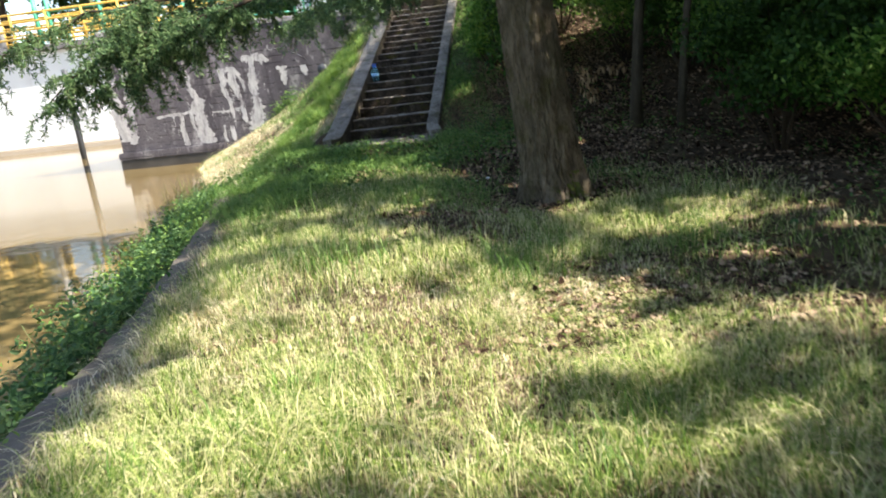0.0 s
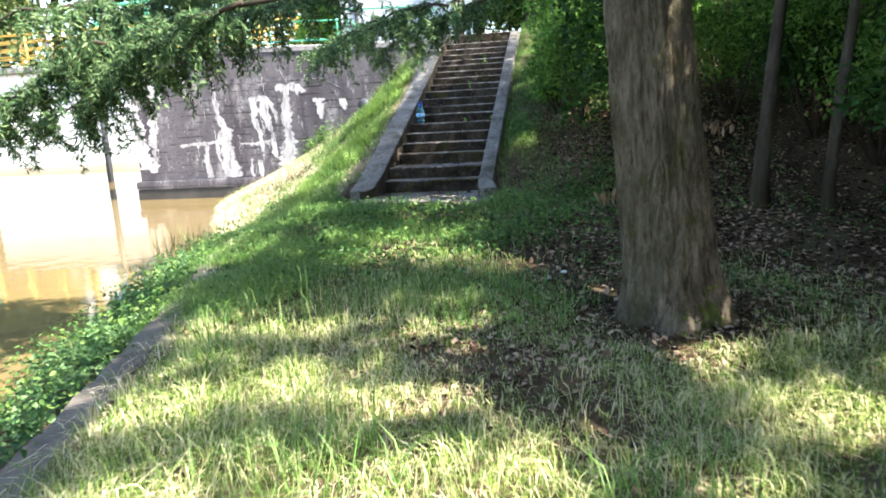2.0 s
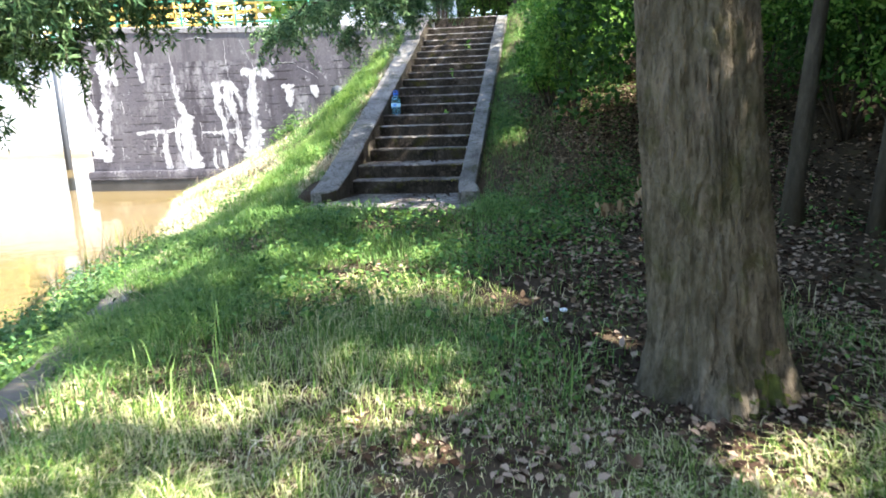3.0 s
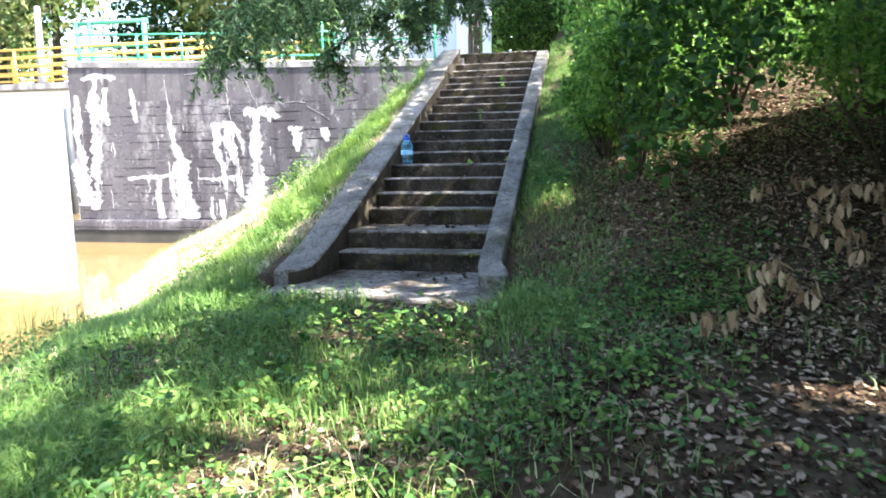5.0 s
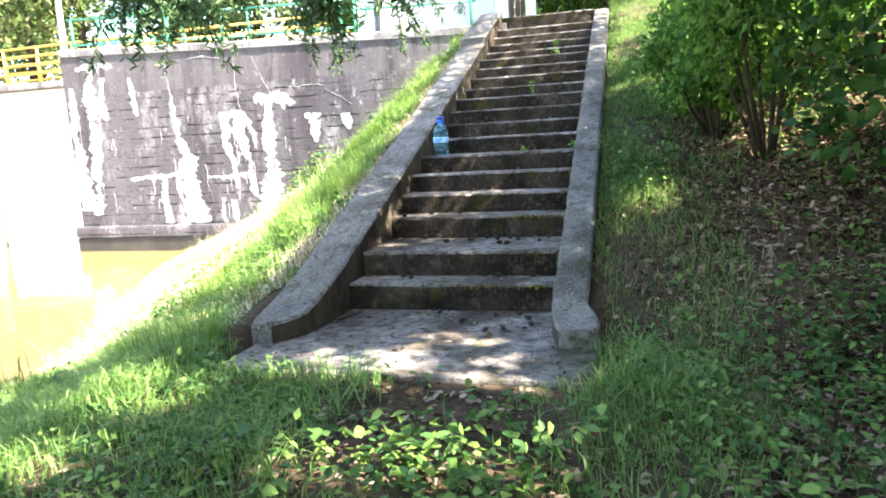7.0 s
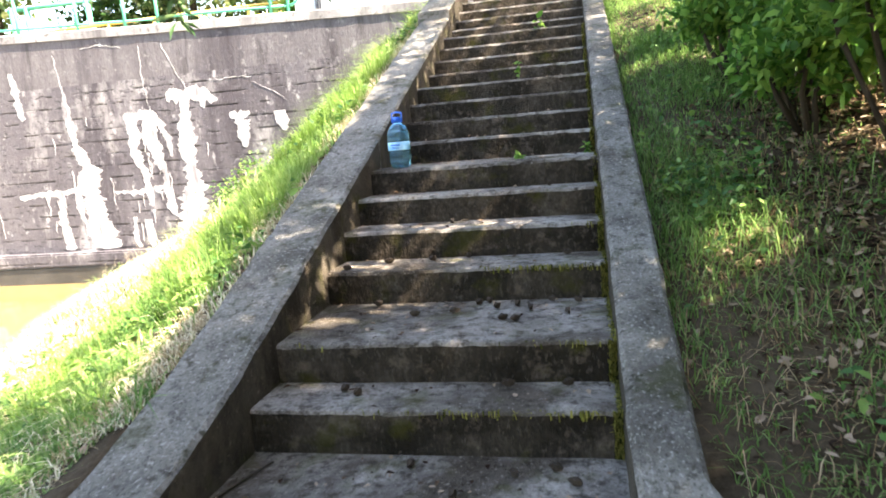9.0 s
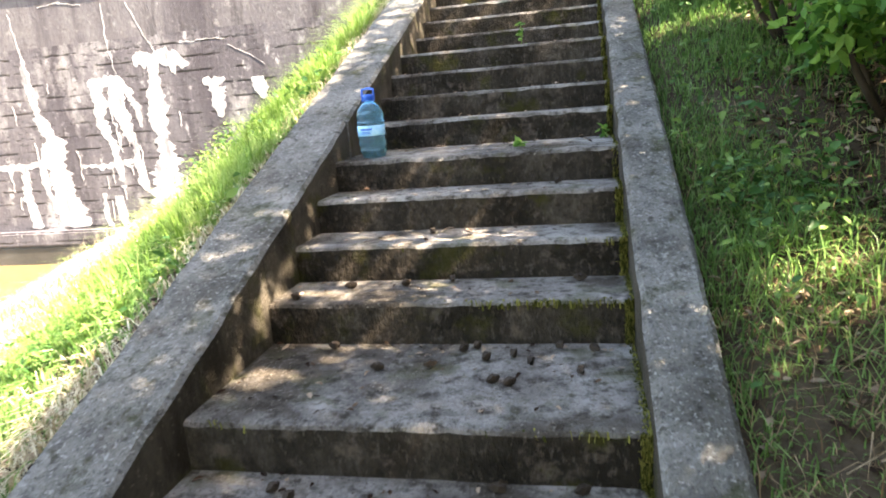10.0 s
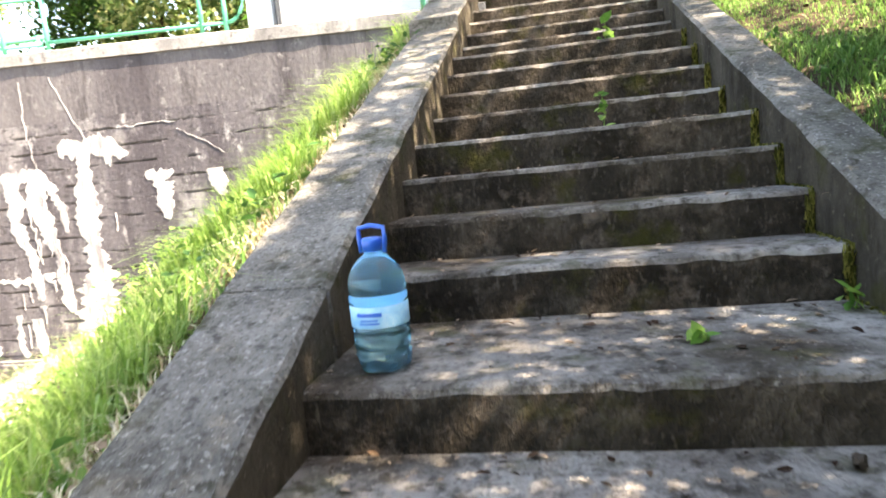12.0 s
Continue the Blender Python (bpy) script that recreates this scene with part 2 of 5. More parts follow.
LABEL = material("pale_blue_label", ((0.12, 0.4, 0.72), (0.3, 0.6, 0.82), (0.6, 0.78, 0.88)), scale=14, rough=0.4, bump=0.05)

WATER = bpy.data.materials.new("murky_river_water")
WATER.use_nodes = True
_t = WATER.node_tree
_b = _t.nodes["Principled BSDF"]
_b.inputs["Base Color"].default_value = (0.148, 0.108, 0.048, 1)
_b.inputs["Roughness"].default_value = 0.06
_b.inputs["IOR"].default_value = 1.33
_b.inputs["Specular IOR Level"].default_value = 0.4
_g = _t.nodes.new("ShaderNodeNewGeometry")
_n = _t.nodes.new("ShaderNodeTexNoise")
_n.inputs["Scale"].default_value, _n.inputs["Detail"].default_value = 2.0, 3.0
_u = _t.nodes.new("ShaderNodeBump")
_u.inputs["Strength"].default_value, _u.inputs["Distance"].default_value = 0.09, 0.05
_t.links.new(_g.outputs["Position"], _n.inputs["Vector"])
_t.links.new(_n.outputs[0], _u.inputs["Height"])
_t.links.new(_u.outputs[0], _b.inputs["Normal"])

PLASTIC = bpy.data.materials.new("clear_blue_bottle_plastic")
PLASTIC.use_nodes = True
_b = PLASTIC.node_tree.nodes["Principled BSDF"]
_b.inputs["Base Color"].default_value = (0.34, 0.78, 1.0, 1)
_b.inputs["Roughness"].default_value = 0.06
_b.inputs["IOR"].default_value = 1.3
_b.inputs["Transmission Weight"].default_value = 0.92


# ---- building helpers ----
rng = np.random.default_rng(7)


def mesh_object(name, verts, faces, mat, parent=None, label="", smooth=False):
    me = bpy.data.meshes.new(name)
    me.from_pydata([tuple(v) for v in verts], [], faces)
    me.validate()
    me.materials.append(mat)
    if smooth:
        me.polygons.foreach_set("use_smooth", [True] * len(me.polygons))
    ob = new(name, me)
    ob.parent = parent
    if label:
        ob["label"] = label
    return ob


def part(name, bm, mat, parent=None, label="", smooth=False):
    me = bpy.data.meshes.new(name)
    bm.to_mesh(me)
    bm.free()
    me.materials.append(mat)
    if smooth:
        me.polygons.foreach_set("use_smooth", [True] * len(me.polygons))
    ob = new(name, me)
    ob.parent = parent
    if label:
        ob["label"] = label
    return ob


def soup(name, verts, sizes, mat, parent=None, label=""):
    """A mesh out of loose faces: verts in face order, sizes the corners of each face."""
    me = bpy.data.meshes.new(name)
    n, k = len(verts), len(sizes)
    me.vertices.add(n)
    me.vertices.foreach_set("co", np.asarray(verts, np.float32).ravel())
    me.loops.add(n)
    me.loops.foreach_set("vertex_index", np.arange(n, dtype=np.int32))
    me.polygons.add(k)
    starts = np.concatenate(([0], np.cumsum(sizes)[:-1])).astype(np.int32)
    me.polygons.foreach_set("loop_start", starts)
    me.update(calc_edges=True)
    me.materials.append(mat)
    ob = new(name, me)
    ob.parent = parent
    if label:
        ob["label"] = label
    return ob


def indexed(name, verts, tris, mat, parent=None, label=""):
    me = bpy.data.meshes.new(name)
    me.vertices.add(len(verts))
    me.vertices.foreach_set("co", np.asarray(verts, np.float32).ravel())
    tris = np.asarray(tris, np.int32)
    me.loops.add(tris.size)
    me.loops.foreach_set("vertex_index", tris.ravel())
    me.polygons.add(len(tris))
    me.polygons.foreach_set("loop_start", np.arange(len(tris), dtype=np.int32) * 3)
    me.update(calc_edges=True)
    me.materials.append(mat)
    ob = new(name, me)
    ob.parent = parent
    if label:
        ob["label"] = label
    return ob


def box(x0, x1, y0, y1, z0, z1, bevel=0.01):
    bm = bmesh.new()
    bmesh.ops.create_cube(bm, size=1)
    for v in bm.verts:
        v.co = Vector((x0 + (v.co.x + 0.5) * (x1 - x0), y0 + (v.co.y + 0.5) * (y1 - y0), z0 + (v.co.z + 0.5) * (z1 - z0)))
    if bevel:
        bmesh.ops.bevel(bm, geom=bm.edges[:], offset=bevel, segments=2, affect="EDGES")
    return bm


def tube_data(points, radii, sides=8, wobble=0.0):
    pts = [Vector(p) for p in points]
    verts, faces = [], []
    for i, p in enumerate(pts):
        d = (pts[min(i + 1, len(pts) - 1)] - pts[max(i - 1, 0)]).normalized()
        a = d.orthogonal().normalized() if abs(d.z) < 0.95 else d.cross(Vector((0, 1, 0))).normalized()
        b = d.cross(a).normalized()
        for k in range(sides):
            w = 2 * math.pi * k / sides
            r = radii[i] * (1 + wobble * noise.noise(p * 3 + Vector((math.cos(w), math.sin(w), 0))))
            verts.append(p + a * (r * math.cos(w)) + b * (r * math.sin(w)))
    for i in range(len(pts) - 1):
        for k in range(sides):
            n = (k + 1) % sides
            faces.append((i * sides + k, i * sides + n, (i + 1) * sides + n, (i + 1) * sides + k))
    faces.append(tuple(range(sides))[::-1])
    faces.append(tuple(range((len(pts) - 1) * sides, len(pts) * sides)))
    return verts, faces


def tube(name, points, radii, mat, parent=None, label="", sides=8, wobble=0.0):
    if isinstance(radii, (int, float)):
        radii = [radii] * len(points)
    v, f = tube_data(points, radii, sides, wobble)
    return mesh_object(name, v, f, mat, parent, label, smooth=True)


def thing(name, place, label, category, group="", kind=""):
    ob = new(name)
    ob.location = place
    return tagged(ob, label, category, group, kind)


def under(ob, parent):
    """Parent ob, built in world places, under a thing that stands away from the origin."""
    ob.parent = parent
    ob.matrix_parent_inverse = Matrix.Translation(parent.location).inverted()
    return ob


def blades(name, base, height, width, mat, lean=0.35, parent=None, label=""):
    """Grass: a tapered, bent blade on each base point."""
    n = len(base)
    yaw = rng.uniform(0, 2 * np.pi, n)
    ln = rng.uniform(0.1, 1.0, n) * lean
    side = np.stack([np.cos(yaw), np.sin(yaw), np.zeros(n)], 1) * (width / 2)[:, None]
    out = np.stack([-np.sin(yaw), np.cos(yaw), np.zeros(n)], 1)
    up = np.array([0, 0, 1.0])
    mid = base + up * (height * 0.55)[:, None] + out * (height * ln * 0.4)[:, None]
    tip = base + up * (height * (1 - 0.4 * ln))[:, None] + out * (height * ln * 1.3)[:, None]
    v = np.stack([base - side - up * 0.02, base + side - up * 0.02, mid + side * 0.8, mid - side * 0.8, tip], 1).reshape(-1, 3)
    k = np.arange(n)[:, None] * 5
    tris = np.concatenate([k + np.array([0, 1, 2]), k + np.array([0, 2, 3]), k + np.array([3, 2, 4])], 1).reshape(-1, 3)
    return indexed(name, v, tris, mat, parent, label)


def leaves(name, place, size, mat, flat=0.0, parent=None, label="", long=1.6, droop=None, fine=False):
    """Folded leaves, four corners each, or six and curled if fine; flat 1: lying, 0: any way; droop: a main direction."""
    n = len(place)
    d = rng.normal(size=(n, 3))
    d[:, 2] *= 1 - flat
    if droop is not None:
        d = d * 0.6 + np.asarray(droop)
    d /= np.linalg.norm(d, axis=1)[:, None]
    nrm = rng.normal(size=(n, 3)) * (1 - 0.75 * flat) + np.array([0, 0, 2.0 * flat + 0.6])
    s = np.cross(d, nrm)
    s /= np.linalg.norm(s, axis=1)[:, None] + 1e-9
    up = np.cross(s, d)
    sz = np.asarray(size).reshape(-1, 1) * np.ones((n, 1))
    if fine:
        w, curl = s * sz * (0.5 / long), up * sz * rng.uniform(-0.35, 0.15, (n, 1))
        fold = up * sz * rng.uniform(0.02, 0.14, (n, 1))
        skew = rng.uniform(0.8, 1.2, (n, 1))
        p1, p2 = place + d * sz * 0.28 + fold, place + d * sz * 0.66 + fold + curl * 0.4
        v = np.stack([place, p1 + w * 0.95, p2 + w * 0.78 * skew, place + d * sz + curl, p2 - w * 0.78, p1 - w * 0.95 * skew], 1).reshape(-1, 3)
        k = np.arange(n)[:, None] * 6
        tris = np.concatenate([k + np.array(c) for c in ((0, 1, 2), (0, 2, 3), (0, 3, 4), (0, 4, 5))], 1).reshape(-1, 3)
        return indexed(name, v, tris, mat, parent, label)
    a = place
    b = place + d * sz * 0.5 + s * sz * (0.5 / long) + up * sz * 0.12
    c = place + d * sz
    e = place + d * sz * 0.5 - s * sz * (0.5 / long) + up * sz * 0.12
    v = np.stack([a, b, c, e], 1).reshape(-1, 3)
    k = np.arange(n)[:, None] * 4
    tris = np.concatenate([k + np.array([0, 1, 2]), k + np.array([0, 2, 3])], 1).reshape(-1, 3)
    return indexed(name, v, tris, mat, parent, label)


def vnoise(x, y, s, seed=0.0):
    """Smooth noise in the plane, about -1 to 1, from a few sines."""
    out = np.zeros_like(np.asarray(x, float))
    r = np.random.default_rng(int(seed * 10) + 3)
    for _ in range(9):
        a, f, p = r.uniform(0, 2 * np.pi), r.uniform(0.6, 1.9) * s, r.uniform(0, 2 * np.pi)
        out = out + np.sin((x * np.cos(a) + y * np.sin(a)) * f + p)
    return out / 4.0


# ---- the lie of the land ----
WATER_Z, WALL_Y, WALL_X = -0.73, 7.04, -9.03
SHORE_Y = [-40, -14, -9.4, -8.2, -6.6, -3.5, -0.3, 1.4, 5.06, 6.65, 9.0]
SHORE_X = [8.0, 1.7, 0.33, -0.41, -0.96, -2.0, -2.9, -3.7, -5.6, -6.2, -6.9]
EDGE_Y = [-40, -14, -9.81, -9.1, -8.1, -6.8, -5.1, -2.6, -0.85, 0.0, 7.0, 9.0]
EDGE_X = [8.8, 2.3, 0.97, 0.88, 0.61, 0.2, -0.32, -1.2, -0.5, -0.38, -0.38, -0.38]
EDGE_Z = [-0.35, -0.35, -0.35, -0.35, -0.35, -0.34, -0.33, -0.25, 0.05, 0.27, 3.02, 3.1]


def land(x, y):
    """Height of the ground."""
    x, y = np.asarray(x, float), np.asarray(y, float)
    sx, ex, ez = np.interp(y, SHORE_Y, SHORE_X), np.interp(y, EDGE_Y, EDGE_X), np.interp(y, EDGE_Y, EDGE_Z)
    flat = np.interp(y, [-40, -14, -6, -3.9, -1.3, 0.0], [-0.3, -0.3, -0.26, -0.19, -0.03, -0.05])
    flat = flat - 0.16 * np.clip((x - 2.3) / 0.9, 0, 1) * np.clip((-2.6 - y) / 1.2, 0, 1)
    hill = np.maximum(0.0, y + 0.35 * (x - 1.8) + 0.62)
    hill = 0.4 * hill - 0.3 * np.maximum(0, 0.4 * hill - 3.4)
    hill = hill * np.clip((x - 1.3) / 0.42, 0, 1)
    stair = np.where(y > 0, 0.385 * y - 0.35, -0.2)
    right = flat + hill
    right = np.where((y > -1.25) & (x < 1.62) & (x > -0.4), stair, right)
    f = np.clip((x - ex) / 0.7, 0, 1)
    above = ez + (right - ez) * f * f * (3 - 2 * f)
    above = np.where((y > -1.25) & (x > -0.36), right, above)
    g = np.clip((ex - x) / np.maximum(ex - sx, 0.1), 0, 6)
    slope = ez + (WATER_Z - ez) * (g + 0.10 * np.sin(np.clip(g, 0, 1) * np.pi)) 
    z = np.where(x < ex, slope, above)
    z = np.maximum(z, -2.2)
    z = z + 0.025 * vnoise(x, y, 2.3, 1) * np.clip((z + 1.0), 0, 1) * np.where((x > -0.45) & (x < 1.85) & (y > -1.5), 0, 1)
    back = np.where(x > WALL_X + 0.3, np.where(x > 1.6, np.maximum(z, 3.0), 3.0), -2.2)
    z = np.where(y > WALL_Y + 0.25, back, z)
    z = np.where((y > 25.2), np.where(y > 26, 4.6 + 0.02 * (y - 26), 4.6), z)
    z = np.where((x < -52), np.maximum(z, 1.0), z)
    return z


def ground():
    xs = np.concatenate([[-900, -300, -120, -70, -52.5, -52, -40, -25, -15, -11, -8.74, -8.7], np.arange(-8.5, 9.0, 0.1), np.arange(9.2, 16, 0.4), [18, 22, 30, 45, 90, 300, 900]])
    ys = np.concatenate([[-900, -300, -90, -45, -30, -22, -18], np.arange(-16, 7.25, 0.1), [7.28, 7.3, 7.6, 8, 9, 10, 12, 15, 18, 22, 25.15, 25.25, 26, 28, 35, 50, 90, 300, 900]])
    X, Y = np.meshgrid(xs, ys)
    Z = land(X, Y)
    v = np.stack([X, Y, Z], 2).reshape(-1, 3)
    nx = len(xs)
    i = np.arange((len(ys) - 1) * (nx - 1))
    a = (i // (nx - 1)) * nx + i % (nx - 1)
    tris = np.concatenate([np.stack([a, a + 1, a + nx + 1], 1), np.stack([a, a + nx + 1, a + nx], 1)])
    ob = indexed("ground", v, tris, SOIL)
    ob.data.polygons.foreach_set("use_smooth", [True] * len(ob.data.polygons))
    return tagged(ob, "brown leafy soil sloping to the river bank", "ground", kind="structure")


ground()
water = part("water", box(-400, 9, -60, 25.0, WATER_Z - 0.02, WATER_Z, 0), WATER)
tagged(water, "murky yellow-brown river water, nearly still", "water", kind="structure")

# ---- retaining wall with its foot, coping and lime streaks ----
def wall_top(x):
    return float(np.interp(x, [WALL_X, -5.2, -0.3], [3.36, 3.2, 3.04]))


def retaining_wall():
    bm = bmesh.new()
    n = 40
    rows = []
    for i in range(n + 1):
        x = WALL_X + (0.15 - WALL_X) * i / n
        zt = wall_top(x) - 0.14
        jig = 0.001 * noise.noise(Vector((x * 2, 0, 0)))
        rows.append([bm.verts.new(c) for c in ((x, WALL_Y + jig, -1.6), (x, WALL_Y + jig, 2.42), (x, WALL_Y + jig, zt), (x, WALL_Y + 0.55, zt), (x, WALL_Y + 0.55, -1.6))])
    for a, b in zip(rows, rows[1:]):
        for k in range(5):
            f = bm.faces.new((a[k], b[k], b[(k + 1) % 5], a[(k + 1) % 5]))
            f.material_index = 1 if k == 1 else 0
    bm.faces.new(rows[0])
    bm.faces.new(rows[-1][::-1])
    bmesh.ops.recalc_face_normals(bm, faces=bm.faces)
    wall = part("wall_north", bm, WALL)
    wall.data.materials.append(WALL_UPPER)
    tagged(wall, "board-marked grey concrete retaining wall streaked with white lime", "wall", kind="structure")
    bm = bmesh.new()
    rows = []
    for i in range(n + 1):
        x = WALL_X - 0.03 + (0.1 - WALL_X) * i / n
        zt = wall_top(x)
        e = 0.012 * noise.noise(Vector((x * 3, 4, 0)))
        rows.append([bm.verts.new(c) for c in ((x, WALL_Y - 0.02 + e, zt - 0.138), (x, WALL_Y - 0.02 + e, zt - 0.02), (x, WALL_Y + 0.02, zt + e), (x, WALL_Y + 0.6, zt), (x, WALL_Y + 0.6, zt - 0.138))])
    for a, b in zip(rows, rows[1:]):
        for k in range(5):
            bm.faces.new((a[k], b[k], b[(k + 1) % 5], a[(k + 1) % 5]))
    bm.faces.new(rows[0])
    bm.faces.new(rows[-1][::-1])
    bmesh.ops.recalc_face_normals(bm, faces=bm.faces)
    part("coping", bm, COPING, wall, "pale weathered concrete coping")
    part("footing", box(WALL_X - 0.1, -4.0, WALL_Y - 0.14, WALL_Y - 0.002, -0.45, -0.22, 0.03), WALL, wall, "concrete footing above the waterline")
    part("footing", box(WALL_X - 0.08, -4.0, WALL_Y - 0.12, WALL_Y - 0.002, -1.6, -0.452, 0.02), WET, wall, "dark wet concrete footing at the waterline")
    side = part("wall_west", box(WALL_X, WALL_X + 0.5, WALL_Y + 0.56, 24.9, -1.6, 3.3, 0.02), WALL)
    tagged(side, "grey concrete wing wall beside the river", "wall", kind="structure")
    return wall


def streak(wall, pts, seed=0):
    """A lime deposit: a ragged band along pts of (x, z, width)."""
    left, right = [], []
    for (x0, z0, w0), (x1, z1, w1) in zip(pts, pts[1:]):
        steps = max(2, int(math.hypot(x1 - x0, z1 - z0) / 0.022))
        flat = abs(x1 - x0) > abs(z1 - z0)
        for i in range(steps):
            f = i / steps
            x, z, w = x0 + (x1 - x0) * f, z0 + (z1 - z0) * f, (w0 + (w1 - w0) * f)
            u = x if flat else z
            a, b = (0.46 + 0.5 * noise.noise(Vector((u * 2.2, seed, k))) + 0.26 * noise.noise(Vector((u * 8.0, seed, k + 4))) + 0.24 * noise.noise(Vector((u * 34.0, seed, k + 8))) for k in (0.5, 20.5))
            if w < 0.06:
                x += 0.03 * noise.noise(Vector((u * 9.0, seed, 60.0))) + 0.012 * noise.noise(Vector((u * 30.0, seed, 64.0)))
                z += 0.03 * noise.noise(Vector((u * 8.0, seed, 70.0)))
            w = w * (0.2 if w < 0.06 else 1.08)
            a, b = w * max(0.05, a), w * max(0.05, b)
            if flat:
                b = b * (1.0 + 5.0 * max(0.0, noise.noise(Vector((u * 9.0, seed, 40.0)))) ** 1.3)
            left.append((x, z + a) if flat else (x - a, z))
            right.append((x, z - b) if flat else (x + b, z))
    x, z, w = pts[-1]
    left.append((x - 0.005, z))
    right.append((x + 0.005, z))
    y = WALL_Y - 0.0022 - 0.00012 * seed
    verts = [(p[0], y, p[1]) for p in left] + [(p[0], y, p[1]) for p in right]
    n = len(left)
    faces = [(i, n + i, n + i + 1, i + 1) for i in range(n - 1)]
    back = [(v[0], WALL_Y + 0.02, v[2]) for v in verts]
    m = len(verts)
    faces += [(i, i + 1, m + i + 1, m + i) for i in range(n - 1)] + [(n + i, m + n + i, m + n + i + 1, n + i + 1) for i in range(n - 1)]
    return mesh_object("lime_streak", verts + back, faces, LIME, wall)


wall = retaining_wall()
WEST_STREAKS = [
    [(-8.35, 3.0, 0.10), (-8.45, 2.4, 0.28), (-8.42, 1.4, 0.26), (-8.5, 0.5, 0.3), (-8.6, 0.0, 0.2)],
    [(-8.85, 2.6, 0.10), (-8.9, 1.8, 0.2), (-8.85, 0.9, 0.3), (-8.8, 0.1, 0.35)],
    [(-8.7, 2.95, 0.06), (-8.2, 3.0, 0.12), (-7.8, 2.95, 0.06)],
    [(-8.1, 2.75, 0.12), (-8.15, 2.2, 0.15), (-8.1, 1.9, 0.1)],
    [(-7.45, 2.7, 0.06), (-7.42, 2.4, 0.16), (-7.38, 1.95, 0.14)],
    [(-6.62, 2.9, 0.04), (-6.55, 2.3, 0.08), (-6.5, 1.6, 0.14), (-6.35, 1.1, 0.28), (-6.32, 0.4, 0.34), (-6.22, -0.2, 0.36)],
    [(-6.5, 1.1, 0.05), (-6.6, 0.6, 0.12), (-6.55, 0.2, 0.08)],
    [(-7.7, 0.72, 0.06), (-7.2, 0.76, 0.1), (-6.5, 0.8, 0.08)],
    [(-6.9, 0.78, 0.08), (-6.92, 0.3, 0.18), (-6.86, -0.2, 0.16)],
]
MID_STREAKS = [
    [(-5.55, 1.88, 0.12), (-5.2, 1.92, 0.22), (-4.95, 1.85, 0.14)],
    [(-5.45, 1.85, 0.20), (-5.42, 1.4, 0.18), (-5.3, 0.9, 0.14), (-5.28, 0.45, 0.1)],
    [(-5.15, 1.9, 0.16), (-5.1, 1.5, 0.22), (-4.95, 1.0, 0.16), (-4.92, 0.3, 0.14)],
    [(-5.0, 1.85, 0.2), (-4.85, 1.5, 0.2), (-4.8, 1.2, 0.08)],
    [(-5.1, 2.9, 0.025), (-5.12, 2.4, 0.04), (-5.05, 1.9, 0.05)],
    [(-4.72, 2.9, 0.03), (-4.55, 2.5, 0.035), (-4.4, 2.2, 0.05)],
    [(-4.75, 2.1, 0.14), (-4.4, 2.14, 0.2), (-4.1, 2.05, 0.16), (-3.9, 2.0, 0.05)],
    [(-4.45, 2.1, 0.14), (-4.48, 1.6, 0.16), (-4.52, 1.0, 0.26), (-4.6, 0.5, 0.46), (-4.62, 0.05, 0.5)],
]
EAST_STREAKS = [
    [(-3.75, 1.75, 0.05), (-3.55, 1.68, 0.16), (-3.4, 1.76, 0.05)],
    [(-3.56, 1.66, 0.2), (-3.55, 1.4, 0.12), (-3.53, 1.25, 0.05)],
    [(-5.9, 0.72, 0.08), (-5.5, 0.7, 0.12), (-5.0, 0.75, 0.06)],
    [(-5.6, 0.3, 0.08), (-5.65, 0.0, 0.14), (-5.6, -0.2, 0.08)],
    [(-5.4, 0.25, 0.10), (-5.35, 0.0, 0.12), (-5.38, -0.2, 0.06)],
    [(-4.0, 2.28, 0.03), (-3.6, 2.3, 0.05), (-3.3, 2.28, 0.02)],
    [(-3.3, 2.2, 0.02), (-3.0, 2.05, 0.035), (-2.8, 1.9, 0.02)],
    [(-6.1, 2.95, 0.03), (-5.75, 2.98, 0.06), (-5.4, 2.9, 0.03)],
    [(-2.9, 1.75, 0.12), (-2.88, 1.6, 0.16), (-2.86, 1.45, 0.06)],
]
for i, s in enumerate(WEST_STREAKS + MID_STREAKS + EAST_STREAKS):
    streak(wall, s, i)
# smaller drips and splashes between the streaks
drip = random.Random(5)
for i in range(46):
    x, z = drip.choice([-8.6, -8.2, -6.6, -6.4, -5.4, -5.1, -4.8, -4.5, -5.6, -7.0]) + drip.uniform(-0.35, 0.35), drip.uniform(0.0, 2.0)
    ln, w = drip.uniform(0.08, 0.45), drip.uniform(0.02, 0.07)
    streak(wall, [(x, z, w), (x + drip.uniform(-0.02, 0.02), z - ln * 0.5, w * 0.9), (x, max(-0.2, z - ln), w * 0.3)], 30 + i * 0.1)
# No recess here: a dark disc gives the shade inside the drain opening.
hole = tube("weep_hole_disc", [(-2.35, WALL_Y - 0.006, 1.57), (-2.35, WALL_Y + 0.05, 1.57)], [0.15, 0.15], DARKSTEEL, wall, "flush dark disc for the shaded inside of a drain opening", sides=16)

# ---- stairs ----
STEPS = [(0.0, 0.185), (0.303, 0.363), (0.99, 0.54), (1.32, 0.704), (1.643, 0.866), (1.958, 1.026), (2.62, 1.19), (2.93, 1.341), (3.233, 1.492), (3.549, 1.643),
         (4.10, 1.792), (4.41, 1.945), (4.72, 2.095), (5.03, 2.245), (5.58, 2.395), (5.89, 2.54), (6.2, 2.69), (6.51, 2.85), (7.06, 3.12)]


